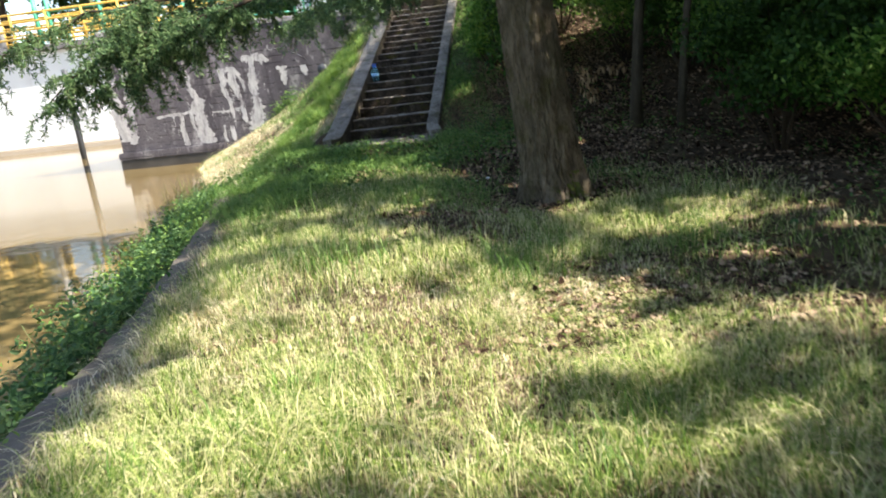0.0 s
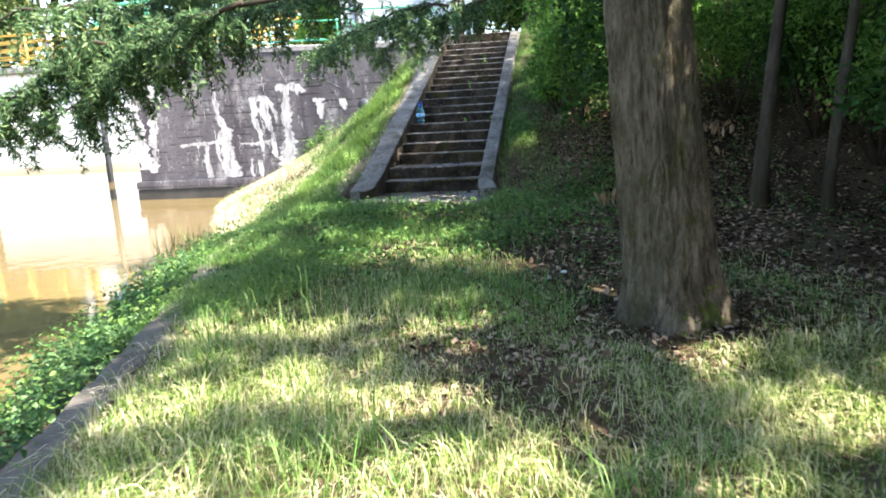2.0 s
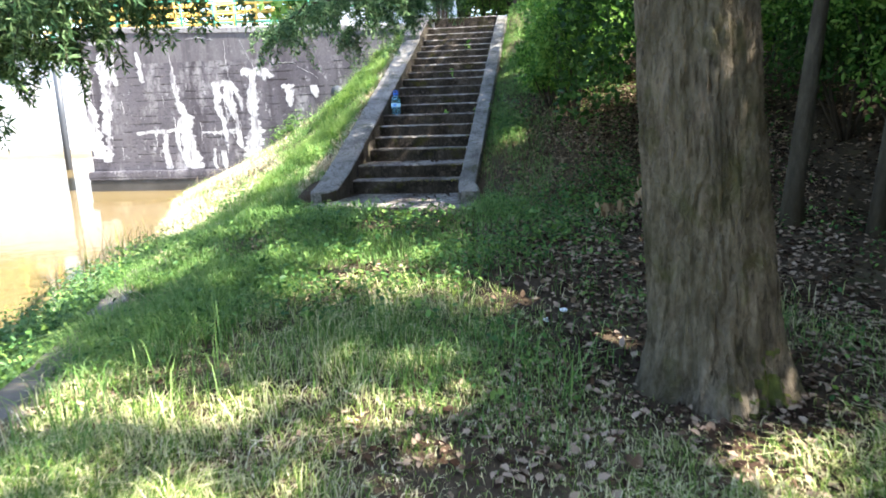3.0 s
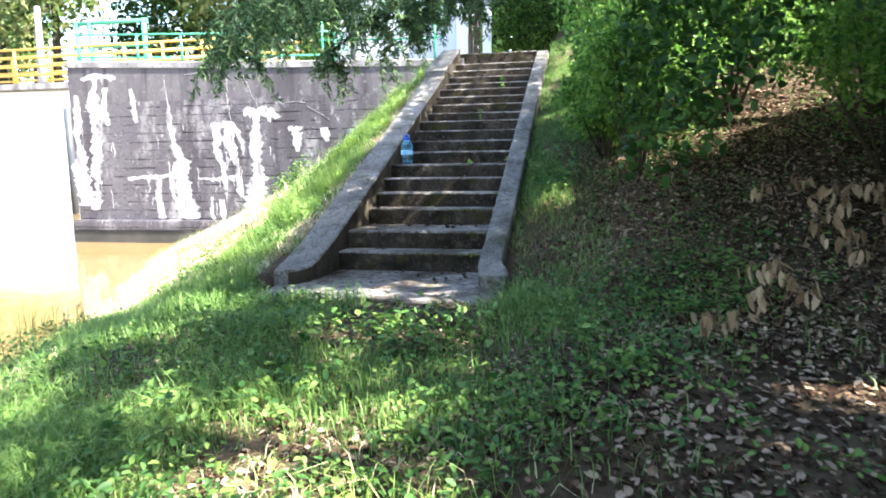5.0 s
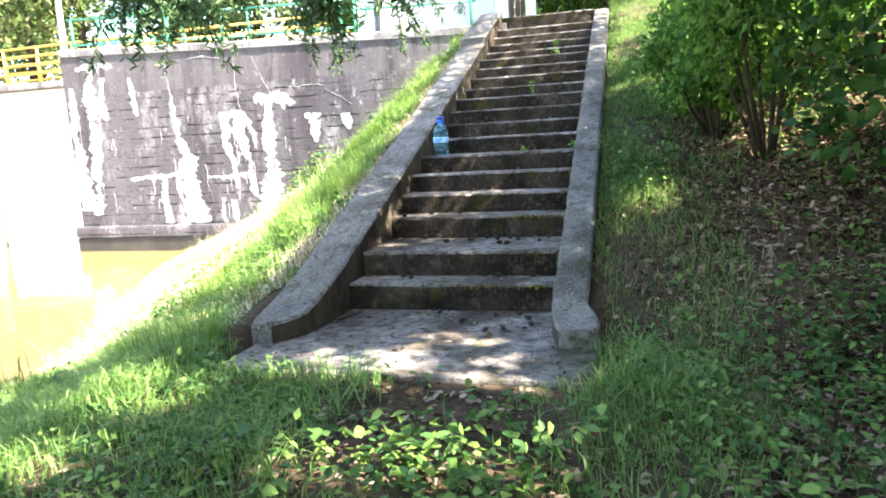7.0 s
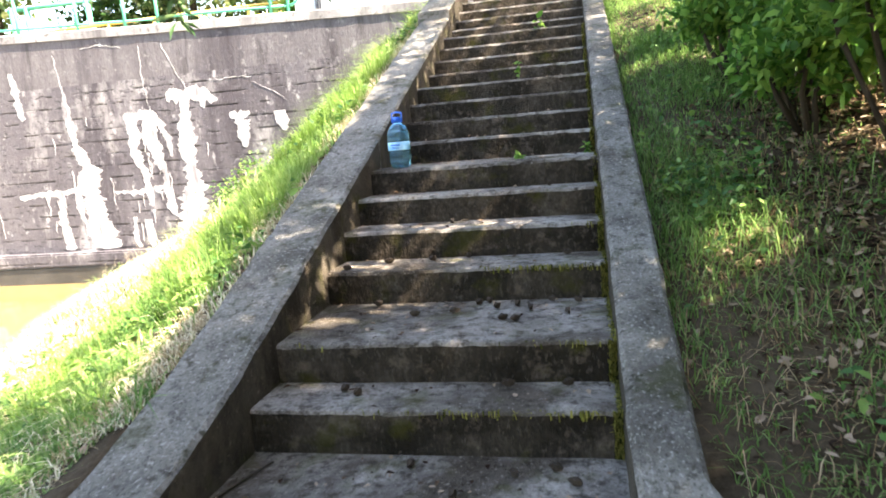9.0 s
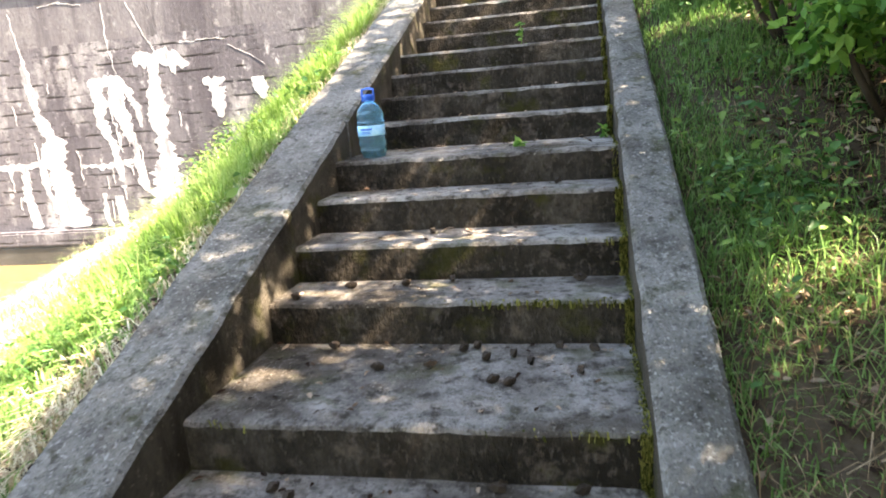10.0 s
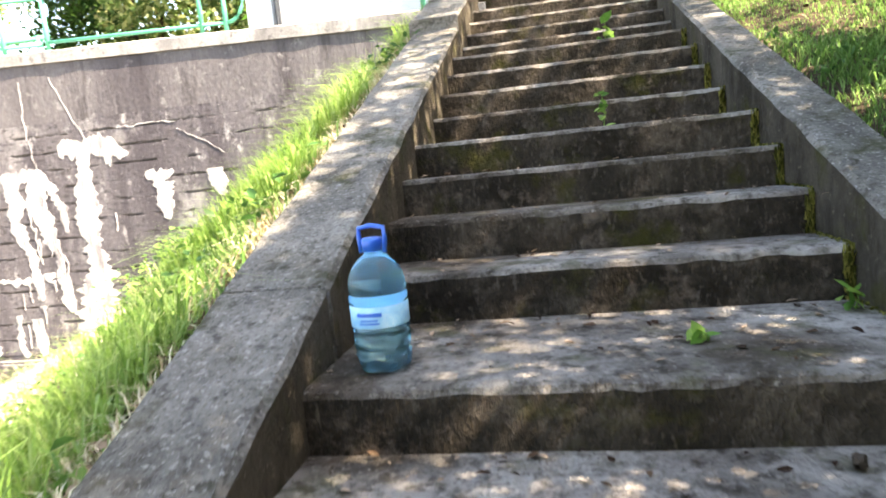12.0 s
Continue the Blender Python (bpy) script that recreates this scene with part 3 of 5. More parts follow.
def worn_slab(x0, x1, y0, y1, z0, z1, seed, wear=0.012):
    """A cast step: a block with a worn, slightly wavy nosing."""
    bm = bmesh.new()
    n = 30
    rows = []
    for i in range(n + 1):
        x = x0 + (x1 - x0) * i / n
        w = wear * noise.noise(Vector((x * 4.0, seed * 7.3, 1.0)))
        c = 0.012 + 0.012 * abs(noise.noise(Vector((x * 9.0, seed * 3.1, 5.0))))
        rows.append([bm.verts.new(p) for p in ((x, y0 + w * 0.5, z0), (x, y0 + w, z1 - c * 1.4), (x, y0 + w + c * 0.3, z1 - c * 0.4), (x, y0 + w + c * 1.5, z1 + w * 0.25), (x, y1, z1 - 0.004), (x, y1, z0))])
    for a, b in zip(rows, rows[1:]):
        for k in range(6):
            f = bm.faces.new((a[k], b[k], b[(k + 1) % 6], a[(k + 1) % 6]))
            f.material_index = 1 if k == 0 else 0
    bm.faces.new(rows[0])
    bm.faces.new(rows[-1][::-1])
    bmesh.ops.recalc_face_normals(bm, faces=bm.faces)
    return bm


stairs = thing("concrete_stairs", (0, 0, 0), "worn grimy outdoor concrete stairs with low side walls", "stairs", kind="structure")
for i, (y, z) in enumerate(STEPS):
    y1 = STEPS[i + 1][0] + 0.03 if i + 1 < len(STEPS) else y + 1.6
    zb = STEPS[i - 1][1] - 0.02 if i else -0.05
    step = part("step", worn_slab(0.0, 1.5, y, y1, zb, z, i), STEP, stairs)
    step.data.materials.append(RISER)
part("landing_slab", worn_slab(-0.27, 1.78, -1.3, 0.02, -0.12, 0.0, 40), STEP, stairs, "cracked concrete landing with leaf dust")


def curb_top(y):
    return float(np.interp(y, [-0.9, -0.6, -0.37, 0.0, 2.2, 5.45, 7.1], [0.12, 0.15, 0.24, 0.36, 1.23, 2.52, 3.14]))


def curb(name, x0, x1, y0, y1, raised, seed, round_end):
    bm = bmesh.new()
    n = max(8, int((y1 - y0) / 0.08))
    rows = []
    for i in range(n + 1):
        y = y0 + (y1 - y0) * i / n
        z = curb_top(y) + raised + 0.008 * noise.noise(Vector((y * 3, seed, 0)))
        e0, e1 = (0.01 * noise.noise(Vector((y * 6, seed, k))) for k in (2.0, 9.0))
        c, pull = 0.018, 0.0
        if round_end and i < 3:
            pull = (0.1, 0.05, 0.02)[i]
        zb = float(np.interp(y, [-1, 0, 7.2], [-0.3, -0.3, 2.2]))
        turn = max(0.0, (-0.22 - y) / 0.65) ** 1.7
        a, b = (x0 + pull - 0.06 * turn, x1 - pull - 0.06 * turn) if x0 < 0 else (x0 + 0.5 * pull + 0.03 * turn, x1 - pull + 0.13 * max(0.0, (-0.5 - y) / 0.2) ** 0.6)
        rows.append([bm.verts.new(p) for p in ((a, y, zb), (a + e0, y, z - c), (a + c + e0, y, z), (b - c + e1, y, z), (b + e1, y, z - c), (b, y, zb))])
    for p, q in zip(rows, rows[1:]):
        for k in range(6):
            f = bm.faces.new((p[k], q[k], q[(k + 1) % 6], p[(k + 1) % 6]))
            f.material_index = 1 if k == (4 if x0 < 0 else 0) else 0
    bm.faces.new(rows[0])
    bm.faces.new(rows[-1][::-1])
    bmesh.ops.recalc_face_normals(bm, faces=bm.faces)
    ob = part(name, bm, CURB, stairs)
    ob.data.materials.append(INNER_FACE)
    return ob


curb("side_wall", -0.34, -0.002, -0.86, 2.215, 0, 1, True)
curb("side_wall", -0.34, -0.002, 2.228, 5.44, 0, 2, False)
curb("side_wall", -0.36, 0.004, 5.45, 7.03, 0.09, 3, False)
curb("side_wall", 1.502, 1.72, -0.78, 2.4, -0.02, 4, True)
curb("side_wall", 1.502, 1.72, 2.41, 4.6, -0.02, 5, False)
curb("side_wall", 1.502, 1.72, 4.61, 7.3, -0.02, 6, False)

# ---- concrete edge of the bank ----
def bank_edge():
    bm = bmesh.new()
    rows = []
    ys = np.arange(-14, -3.2, 0.07)
    for y in ys:
        x = float(np.interp(y, EDGE_Y, EDGE_X))
        j = 0.05 * noise.noise(Vector((y * 2, 3, 0))) + 0.03 * noise.noise(Vector((y * 7, 3, 0)))
        z = float(np.interp(y, EDGE_Y, EDGE_Z)) + 0.03 + 0.02 * noise.noise(Vector((y * 3, 8, 0)))
        rows.append([bm.verts.new(p) for p in ((x - 0.36 + j, y, z - 0.5), (x - 0.33 + j, y, z - 0.12), (x - 0.27 + j, y, z - 0.05), (x - 0.02 + 2 * j, y, z - 0.005 + j), (x + 0.03, y, z - 0.04), (x + 0.03, y, z - 0.5))])
    for a, b in zip(rows, rows[1:]):
        for k in range(6):
            bm.faces.new((a[k], b[k], b[(k + 1) % 6], a[(k + 1) % 6]))
    bm.faces.new(rows[0])
    bm.faces.new(rows[-1][::-1])
    bmesh.ops.recalc_face_normals(bm, faces=bm.faces)
    return tagged(part("bank_edging", bm, MUD), "worn grey concrete edging along the river bank", "edging", kind="structure")


bank_edge()

# ---- dam across the river ----
DAM_Y = 24.5
dam = thing("dam_wall", (0, 0, 0), "white painted concrete dam wall with a footbridge on top", "dam", kind="structure")
part("gate_panel", box(-31.0, WALL_X + 0.02, DAM_Y, DAM_Y + 0.8, -0.45, 4.85, 0.05), WHITEWALL, dam)
part("foot_sill", box(-31.0, WALL_X + 0.02, DAM_Y - 0.25, DAM_Y + 0.8, -1.8, -0.46, 0.05), BEIGE, dam, "beige silted concrete sill at the waterline")
part("gate_panel", box(-60.0, -34.6, DAM_Y - 0.5, DAM_Y + 0.8, -1.8, 4.6, 0.05), WHITEWALL, dam)
part("deck", box(-60.0, WALL_X + 0.02, DAM_Y - 0.3, DAM_Y + 2.2, 4.86, 5.2, 0.04), COPING, dam, "pale concrete deck slab")


def pier():
    bm = bmesh.new()
    a = [(-34.6, -1.8), (-31.0, -1.8), (-31.4, 4.6), (-32.3, 4.6)]
    f = [bm.verts.new((x, DAM_Y - 1.2 if z < 0 else DAM_Y - 0.4, z)) for x, z in a]
    b = [bm.verts.new((x, DAM_Y + 0.9, z)) for x, z in a]
    bm.faces.new(f)
    bm.faces.new(b[::-1])
    for k in range(4):
        bm.faces.new((f[k], b[k], b[(k + 1) % 4], f[(k + 1) % 4]))
    bmesh.ops.recalc_face_normals(bm, faces=bm.faces)
    bmesh.ops.bevel(bm, geom=bm.edges[:], offset=0.04, segments=2, affect="EDGES")
    return bm


part("pier", pier(), PIER, dam, "dark weathered tapering concrete pier")
tube("strut", [(-36.4, DAM_Y - 1.0, 4.7), (-34.7, DAM_Y - 1.3, -0.9)], 0.12, STEEL, dam, "rusty steel strut")
gauge = thing("gauge_pole", (-15.2, 14.1, WATER_Z), "dark steel gauge pole leaning in the water", "pole")
under(tube("pole", [(-15.25, 14.1, -1.8), (-15.15, 14.0, 1.0), (-15.05, 13.9, 2.95)], 0.12, DARKSTEEL), gauge)


def railing(name, x0, x1, y, z0, z1, n_rails, spacing, mat, label, r=0.05):
    rail = thing(name, ((x0 + x1) / 2, y, z0), label, "railing")
    n = max(1, round((x1 - x0) / spacing))
    for i in range(n + 1):
        x = x0 + (x1 - x0) * i / n
        under(tube("post", [(x, y, z0 - 0.05), (x, y, z1)], r * 1.25, mat), rail)
    for k in range(n_rails):
        z = z0 + (z1 - z0) * (k + 1) / n_rails
        under(tube("rail", [(x0, y, z), ((x0 + x1) / 2, y, z + 0.01), (x1, y, z)], r, mat), rail)
    return rail


railing("bridge_railing", -31.4, -9.5, DAM_Y - 0.1, 5.2, 6.95, 4, 2.2, YELLOW, "yellow painted tubular railing on the footbridge", 0.06)
railing("bridge_railing", -31.4, -9.5, DAM_Y + 2.0, 5.2, 6.95, 4, 2.2, YELLOW, "yellow painted tubular railing on the footbridge", 0.06)
railing("bridge_railing", -44.0, -31.7, DAM_Y - 0.1, 5.2, 6.9, 3, 2.4, GREEN, "pale green tubular railing on the footbridge", 0.06)
frame_g = thing("hoist_frame", (-24.0, DAM_Y + 1.0, 5.2), "green steel gate hoist frame on the footbridge", "hoist")
for x in (-24.0, -23.2, -20.0):
    under(tube("post", [(x, DAM_Y + 1.0, 5.15), (x, DAM_Y + 1.0, 8.4)], 0.13, GREEN), frame_g)
for z in (7.1, 8.3):
    under(tube("beam", [(-24.2, DAM_Y + 1.0, z), (-19.8, DAM_Y + 1.0, z)], 0.1, GREEN), frame_g)
post_l = thing("lamp_post", (-27.0, DAM_Y + 1.6, 5.2), "grey concrete lamp post on the footbridge", "post")
under(tube("post", [(-27.0, DAM_Y + 1.6, 5.15), (-26.9, DAM_Y + 1.6, 9.5)], [0.22, 0.14], STEEL), post_l)


# ---- green handrails on the wall ----
def hand_rail(x0, x1, z0, z1, loops, posts, label):
    y = WALL_Y + 0.28
    rail = thing("hand_rail", ((x0 + x1) / 2, y, wall_top((x0 + x1) / 2)), label, "railing", group="handrails on the wall")
    for x in posts:
        under(tube("post", [(x, y, wall_top(x) - 0.02), (x, y, z1(x))], 0.026, GREEN), rail)
    for z in (z0, z1):
        under(tube("rail", [(x0, y, z(x0)), ((x0 + x1) / 2, y, z((x0 + x1) / 2)), (x1, y, z(x1))], 0.02, GREEN), rail)
    if loops:
        za, zb = z0(x1), z1(x1)
        pts = [(x1 + 0.2 * math.sin(a), y, (za + zb) / 2 - (zb - za) / 2 * math.cos(a)) for a in np.linspace(0, math.pi, 12)]
        under(tube("end_loop", pts, 0.02, GREEN), rail)
    return rail


hand_rail(-4.9, -2.7, lambda x: wall_top(x) + 0.14, lambda x: wall_top(x) + 0.62, True, (-4.88, -2.72), "green painted tubular handrail with a rounded end")
hand_rail(-9.0, -4.95, lambda x: wall_top(x) + 0.12, lambda x: wall_top(x) + 0.62, False, (-8.9, -7.4, -6.3, -5.45), "pale green tubular handrail on the wall top")
hand_rail(-3.1, -0.58, lambda x: wall_top(x) + 0.44, lambda x: wall_top(x) + 0.86, True, (-0.58, -3.0), "thin green handrail beside the stair head")


# ---- house at the stair head ----
house = thing("pale_house", (-2.2, 12.5, 3.0), "pale grey rendered house with white door boards", "house")
under(part("wall", box(-3.82, -0.72, 10.5, 14.5, 2.95, 7.0, 0.02), RENDERED), house)
under(part("corner_pilaster", box(-3.9, -3.48, 10.44, 10.498, 2.95, 7.0, 0.01), RENDERED), house)
under(part("drain_pipe", box(-3.44, -3.36, 10.4, 10.498, 2.95, 7.0, 0.03), DARKSTEEL, label="dark grey drain pipe"), house)
under(part("roof", box(-4.2, 0.5, 10.2, 15, 7.0, 7.25, 0.03), PIER), house)
for x0, x1, m in ((-0.70, -0.42, WHITEPAINT), (-0.40, -0.31, BROWNWOOD), (-0.27, -0.18, BROWNWOOD), (-0.16, -0.1, BROWNWOOD), (-0.05, 0.16, WHITEPAINT)):
    under(part("door_board", box(x0, x1, 10.36, 10.46, 2.98, 6.9, 0.01), m), house)


# ---- water bottle on the sixth step ----
def bottle():
    b = thing("water_bottle", (0.17, 2.13, 1.028), "large clear blue plastic water bottle with a pale label", "bottle")
    prof = [(0.0, 0.012), (0.045, 0.0), (0.068, 0.006), (0.074, 0.025), (0.074, 0.05), (0.066, 0.057), (0.075, 0.064), (0.075, 0.095), (0.067, 0.102), (0.076, 0.108), (0.076, 0.118)]
    prof += [(0.074, 0.12), (0.074, 0.178), (0.077, 0.182), (0.077, 0.20), (0.068, 0.206), (0.076, 0.213), (0.075, 0.235), (0.068, 0.258), (0.055, 0.28), (0.038, 0.297), (0.024, 0.306), (0.022, 0.316)]

    def lathe(name, pr, mat, sides=40, lobes=0.0):
        v, f = [], []
        for r, z in pr:
            for k in range(sides):
                w = 2 * math.pi * k / sides
                q = r * (1 - lobes * max(0, (0.05 - z) / 0.05) * (0.5 + 0.5 * math.cos(5 * w)))
                v.append((q * math.cos(w), q * math.sin(w), z))
        for i in range(len(pr) - 1):
            for k in range(sides):
                n = (k + 1) % sides
                f.append((i * sides + k, i * sides + n, (i + 1) * sides + n, (i + 1) * sides + k))
        f.append(tuple(range((len(pr) - 1) * sides, len(pr) * sides)))
        return mesh_object(name, v, f, mat, b, smooth=True)

    body = lathe("body", prof, PLASTIC, lobes=0.22)
    body["label"] = "transparent blue ribbed plastic"
    band = lathe("label_band", [(0.0755, 0.122), (0.0768, 0.124), (0.0768, 0.176), (0.0755, 0.178)], LABEL)
    band["label"] = "pale blue printed band"
    band.parent = body
    for k, (w, zc, hh) in enumerate(((0.9, 0.158, 0.010), (0.6, 0.144, 0.004), (0.7, 0.136, 0.004))):
        av = []
        for a in np.linspace(-w / 2, w / 2, 9):
            for dz in (-hh / 2, hh / 2):
                av.append((0.0774 * math.sin(a + 0.2), -0.0774 * math.cos(a + 0.2), zc + dz))
        mesh_object("print_bar", av, [(2 * i, 2 * i + 2, 2 * i + 3, 2 * i + 1) for i in range(8)], CAPBLUE, band)
    cap = lathe("cap", [(0.0, 0.312), (0.027, 0.313), (0.028, 0.342), (0.024, 0.347), (0.0, 0.347)], CAPBLUE)
    cap["label"] = "blue screw cap"
    h = [(-0.036, 0, 0.308), (-0.04, 0, 0.345), (-0.038, 0, 0.372), (0.0, 0, 0.378), (0.038, 0, 0.372), (0.04, 0, 0.345), (0.036, 0, 0.308)]
    tube("handle", h, 0.0065, CAPBLUE, cap, "blue carrying loop")
    b.rotation_euler = (0, 0, radians(-18))
    return b


bottle()


# ---- trees ----
def trunk_mesh(points, radii, ridges=27, depth=0.10, sides=150, per=34, flare=0.0, seed=1.0):
    """A trunk of furrowed bark along points."""
    pts, rad = [], []
    P = [Vector(p) for p in points]
    for i in range(len(P) - 1):
        for k in range(per):
            f = k / per
            pts.append(P[i].lerp(P[i + 1], f))
            rad.append(radii[i] + (radii[i + 1] - radii[i]) * f)
    pts.append(P[-1])
    rad.append(radii[-1])
    verts, faces = [], []
    z0 = P[0].z
    for p, r in zip(pts, rad):
        h = p.z - z0
        for k in range(sides):
            w = 2 * math.pi * k / sides
            c, s = math.cos(w), math.sin(w)
            n1 = noise.noise(Vector((c * ridges * 0.32, s * ridges * 0.32, h * 3.2 + seed + 0.9 * noise.noise(Vector((c * 2, s * 2, h * 2))))))
            n2 = noise.noise(Vector((c * ridges * 0.8, s * ridges * 0.8, h * 11 + seed)))
            roots = flare * math.exp(-max(h, 0) / 0.26) * (0.55 + 0.45 * math.cos(5 * w + 0.8 + seed))
            q = r * (1 + depth * (min(1.0, abs(n1) * 3.0) - 0.8 + 0.3 * n2) + roots)
            verts.append((p.x + q * c, p.y + q * s, p.z))
    for i in range(len(pts) - 1):
        for k in range(sides):
            n = (k + 1) % sides
            faces.append((i * sides + k, i * sides + n, (i + 1) * sides + n, (i + 1) * sides + k))
    faces.append(tuple(range((len(pts) - 1) * sides, len(pts) * sides)))
    return verts, faces


def blob_points(n, centres, radii, hollow=0.35):
    """Points in uneven clumps round some centres."""
    out = []
    for c, r in zip(centres, radii):
        k = max(1, int(n / len(centres)))
        d = rng.normal(size=(k, 3))
        d /= np.linalg.norm(d, axis=1)[:, None]
        q = (hollow + (1 - hollow) * rng.random(k) ** 0.6)[:, None]
        bump = (1 + 0.25 * np.sin(d[:, :1] * 7 + c[0]) * np.cos(d[:, 1:2] * 6 + c[1]))
        out.append(np.asarray(c) + d * q * bump * np.asarray(r))
    return np.concatenate(out)


TREE_BASE = Vector((3.50, -5.25, -0.55))
big = thing("old_tree", TREE_BASE, "large old tree with furrowed mossy bark beside the path", "tree")
v, f = trunk_mesh([TREE_BASE, (3.47, -5.25, -0.1), (3.34, -5.25, 1.2), (3.24, -5.24, 2.4), (3.2, -5.2, 4.5), (3.3, -5.2, 7.0)], [0.36, 0.32, 0.285, 0.26, 0.21, 0.13], flare=0.5)
bole = under(mesh_object("trunk", v, f, BARK, smooth=True), big)
SIDES = 150
mv, mf, seen = [], [], {}
for i in range(0, 34):
    for k in range(SIDES):
        ang = math.degrees(2 * math.pi * k / SIDES)
        edge = 27 + 30 * noise.noise(Vector((i * 0.2, k * 0.12, 3.0))) - max(0, i - 12) * 1.1
        if abs(ang - 302) < edge and noise.noise(Vector((i * 0.33, k * 0.3, 8.0))) > -0.08:
            quad = (i * SIDES + k, i * SIDES + (k + 1) % SIDES, (i + 1) * SIDES + (k + 1) % SIDES, (i + 1) * SIDES + k)
            for q in quad:
                if q not in seen:
                    seen[q] = len(mv)
                    ax = Vector((3.47, -5.25, v[q][2]))
                    d = Vector(v[q]) - ax
                    mv.append(ax + d * (1.012 + 0.012 * noise.noise(Vector(v[q]) * 30)))
            mf.append(tuple(seen[q] for q in quad))
mesh_object("moss_patch", mv, mf, MOSS, bole, smooth=True, label="yellow-green moss on the trunk foot")
for a, b, c, r in (((3.2, -5.22, 3.6), (1.6, -5.2, 4.3), (-0.4, -4.6, 3.6), 0.07), ((3.2, -5.2, 4.0), (4.6, -5.0, 5.2), (6.5, -4.4, 6.2), 0.09), ((3.22, -5.2, 5.2), (3.6, -7.2, 6.4), (5.2, -8.6, 7.2), 0.07),
                   ((3.2, -5.2, 4.6), (2.2, -3.6, 4.6), (0.6, -1.6, 3.6), 0.06), ((3.2, -5.2, 4.4), (1.9, -7.3, 4.3), (0.3, -7.9, 3.2), 0.05)):
    tube("limb", [a, b, c], [r, r * 0.7, r * 0.3], BARK_DARK, bole, wobble=0.3)


# leaves of the canopy, thick where its shade lies and thin over the sunlit patches
LIT_LAWN = [((4.5, -7.05), (0.45, 0.15)), ((3.05, -8.2), (0.4, 0.2)), ((2.15, -9.6), (0.95, 0.52)), ((3.35, -9.15), (0.7, 0.5)), ((1.75, -10.25), (0.6, 0.45)), ((3.23, -10.28), (0.3, 0.25)), ((4.72, -8.99), (0.4, 0.3)), ((3.26, -8.4), (0.65, 0.3)),
            ((2.03, -7.97), (0.6, 0.42)), ((1.4, -8.35), (0.45, 0.3)), ((1.2, -8.9), (0.4, 0.35)), ((3.9, -6.78), (0.35, 0.25)), ((4.89, -6.75), (0.5, 0.2)), ((4.6, -7.81), (0.4, 0.14)),
            ((0.89, -6.08), (0.45, 0.2)), ((1.73, -6.02), (0.17, 0.24)), ((1.9, -7.1), (0.5, 0.17)), ((0.17, -5.03), (0.3, 0.14)), ((3.58, -6.0), (0.25, 0.2)), ((3.85, -6.6), (0.2, 0.1)),
            ((5.6, -7.3), (0.6, 0.15)), ((0.7, -7.3), (0.35, 0.25)), ((2.4, -8.8), (1.0, 0.22)), ((4.9, -6.2), (0.5, 0.15)), ((5.6, -6.6), (0.4, 0.15))]
LIT_PATH = [((-0.6, -2.3), (0.45, 0.25)), ((0.9, -2.2), (0.4, 0.12)), ((1.39, -4.08), (0.29, 0.22)), ((1.26, -4.95), (0.19, 0.16)), ((2.05, -5), (0.25, 0.16)), ((3.01, -4.69), (0.17, 0.14)), ((0.66, -4.6), (0.52, 0.31)), ((0.93, -2.57), (0.23, 0.14)),
            ((1.75, -2.61), (0.14, 0.11)), ((2.3, -4.16), (0.29, 0.12)), ((2.04, -4.45), (0.2, 0.14)), ((3.75, -2.66), (0.41, 0.12)), ((0.8, -1.32), (1.03, 0.13)), ((1.4, -3.3), (0.14, 0.12)), ((1.1, -2.05), (0.43, 0.12)),
            ((-0.7, -1.6), (0.57, 0.36)), ((-1.5, -4.6), (0.57, 0.94))]
LIT_STAIRS = [((0.21, -0.99), (0.33, 0.2)), ((0.54, -1.08), (0.25, 0.15)), ((0.65, -0.56), (0.19, 0.1)), ((0.87, -0.65), (0.21, 0.1)), ((0.59, -0.83), (0.18, 0.1)), ((1.1, -0.99), (0.22, 0.14)), ((-0.16, -1.0), (0.19, 0.07)),
              ((0.12, 0.55), (0.1, 0.14)), ((0.3, 0.62), (0.14, 0.06)), ((0.25, 1.1), (0.16, 0.06)), ((1.15, 1.1), (0.14, 0.05)), ((1.1, 1.45), (0.16, 0.05)), ((0.05, 0.95), (0.08, 0.1)), ((-0.2, 0.3), (0.08, 0.1))]
LIT_BANKS = [((-1.2, 0.5), (0.42, 1.1)), ((-1.15, 3.0), (0.35, 0.8)), ((-3.9, 2.6), (1.9, 3.4)), ((-4.5, 5.5), (2.3, 3.2)), ((2.8, 4.6), (1.0, 2.2)), ((2.05, 2.2), (0.45, 1.6)), ((2.3, 5.6), (0.6, 1.8)), ((3.4, 2.0), (0.9, 0.8)), ((4.6, 3.2), (1.2, 1.2)), ((4.2, 5.0), (1.4, 1.2))]
LIT = LIT_LAWN + LIT_PATH + LIT_STAIRS + LIT_BANKS


def lit_share(tx, ty):
    lit = np.zeros(len(tx))
    for (cx, cy), (rx, ry) in LIT:
        d = np.sqrt(((tx - cx) / rx) ** 2 + ((ty - cy) / ry) ** 2) + 0.25 * vnoise(tx, ty, 4.0, cx + 9)
        lit = np.maximum(lit, np.clip((1.25 - d) / 0.35, 0, 1))
    return lit


def open_gaps(p):
    """Crown leaves without those that would shade the sunlit patches."""
    z = np.full(len(p), -0.2)
    for _ in range(3):
        s = (p[:, 2] - z) / SUN.z
        tx, ty = p[:, 0] - SUN.x * s, p[:, 1] - SUN.y * s
        z = np.where((tx > 0) & (tx < 1.5) & (ty > 0), 0.4 * ty + 0.15, land(tx, ty))
    return p[rng.random(len(p)) > lit_share(tx, ty) * 0.97]


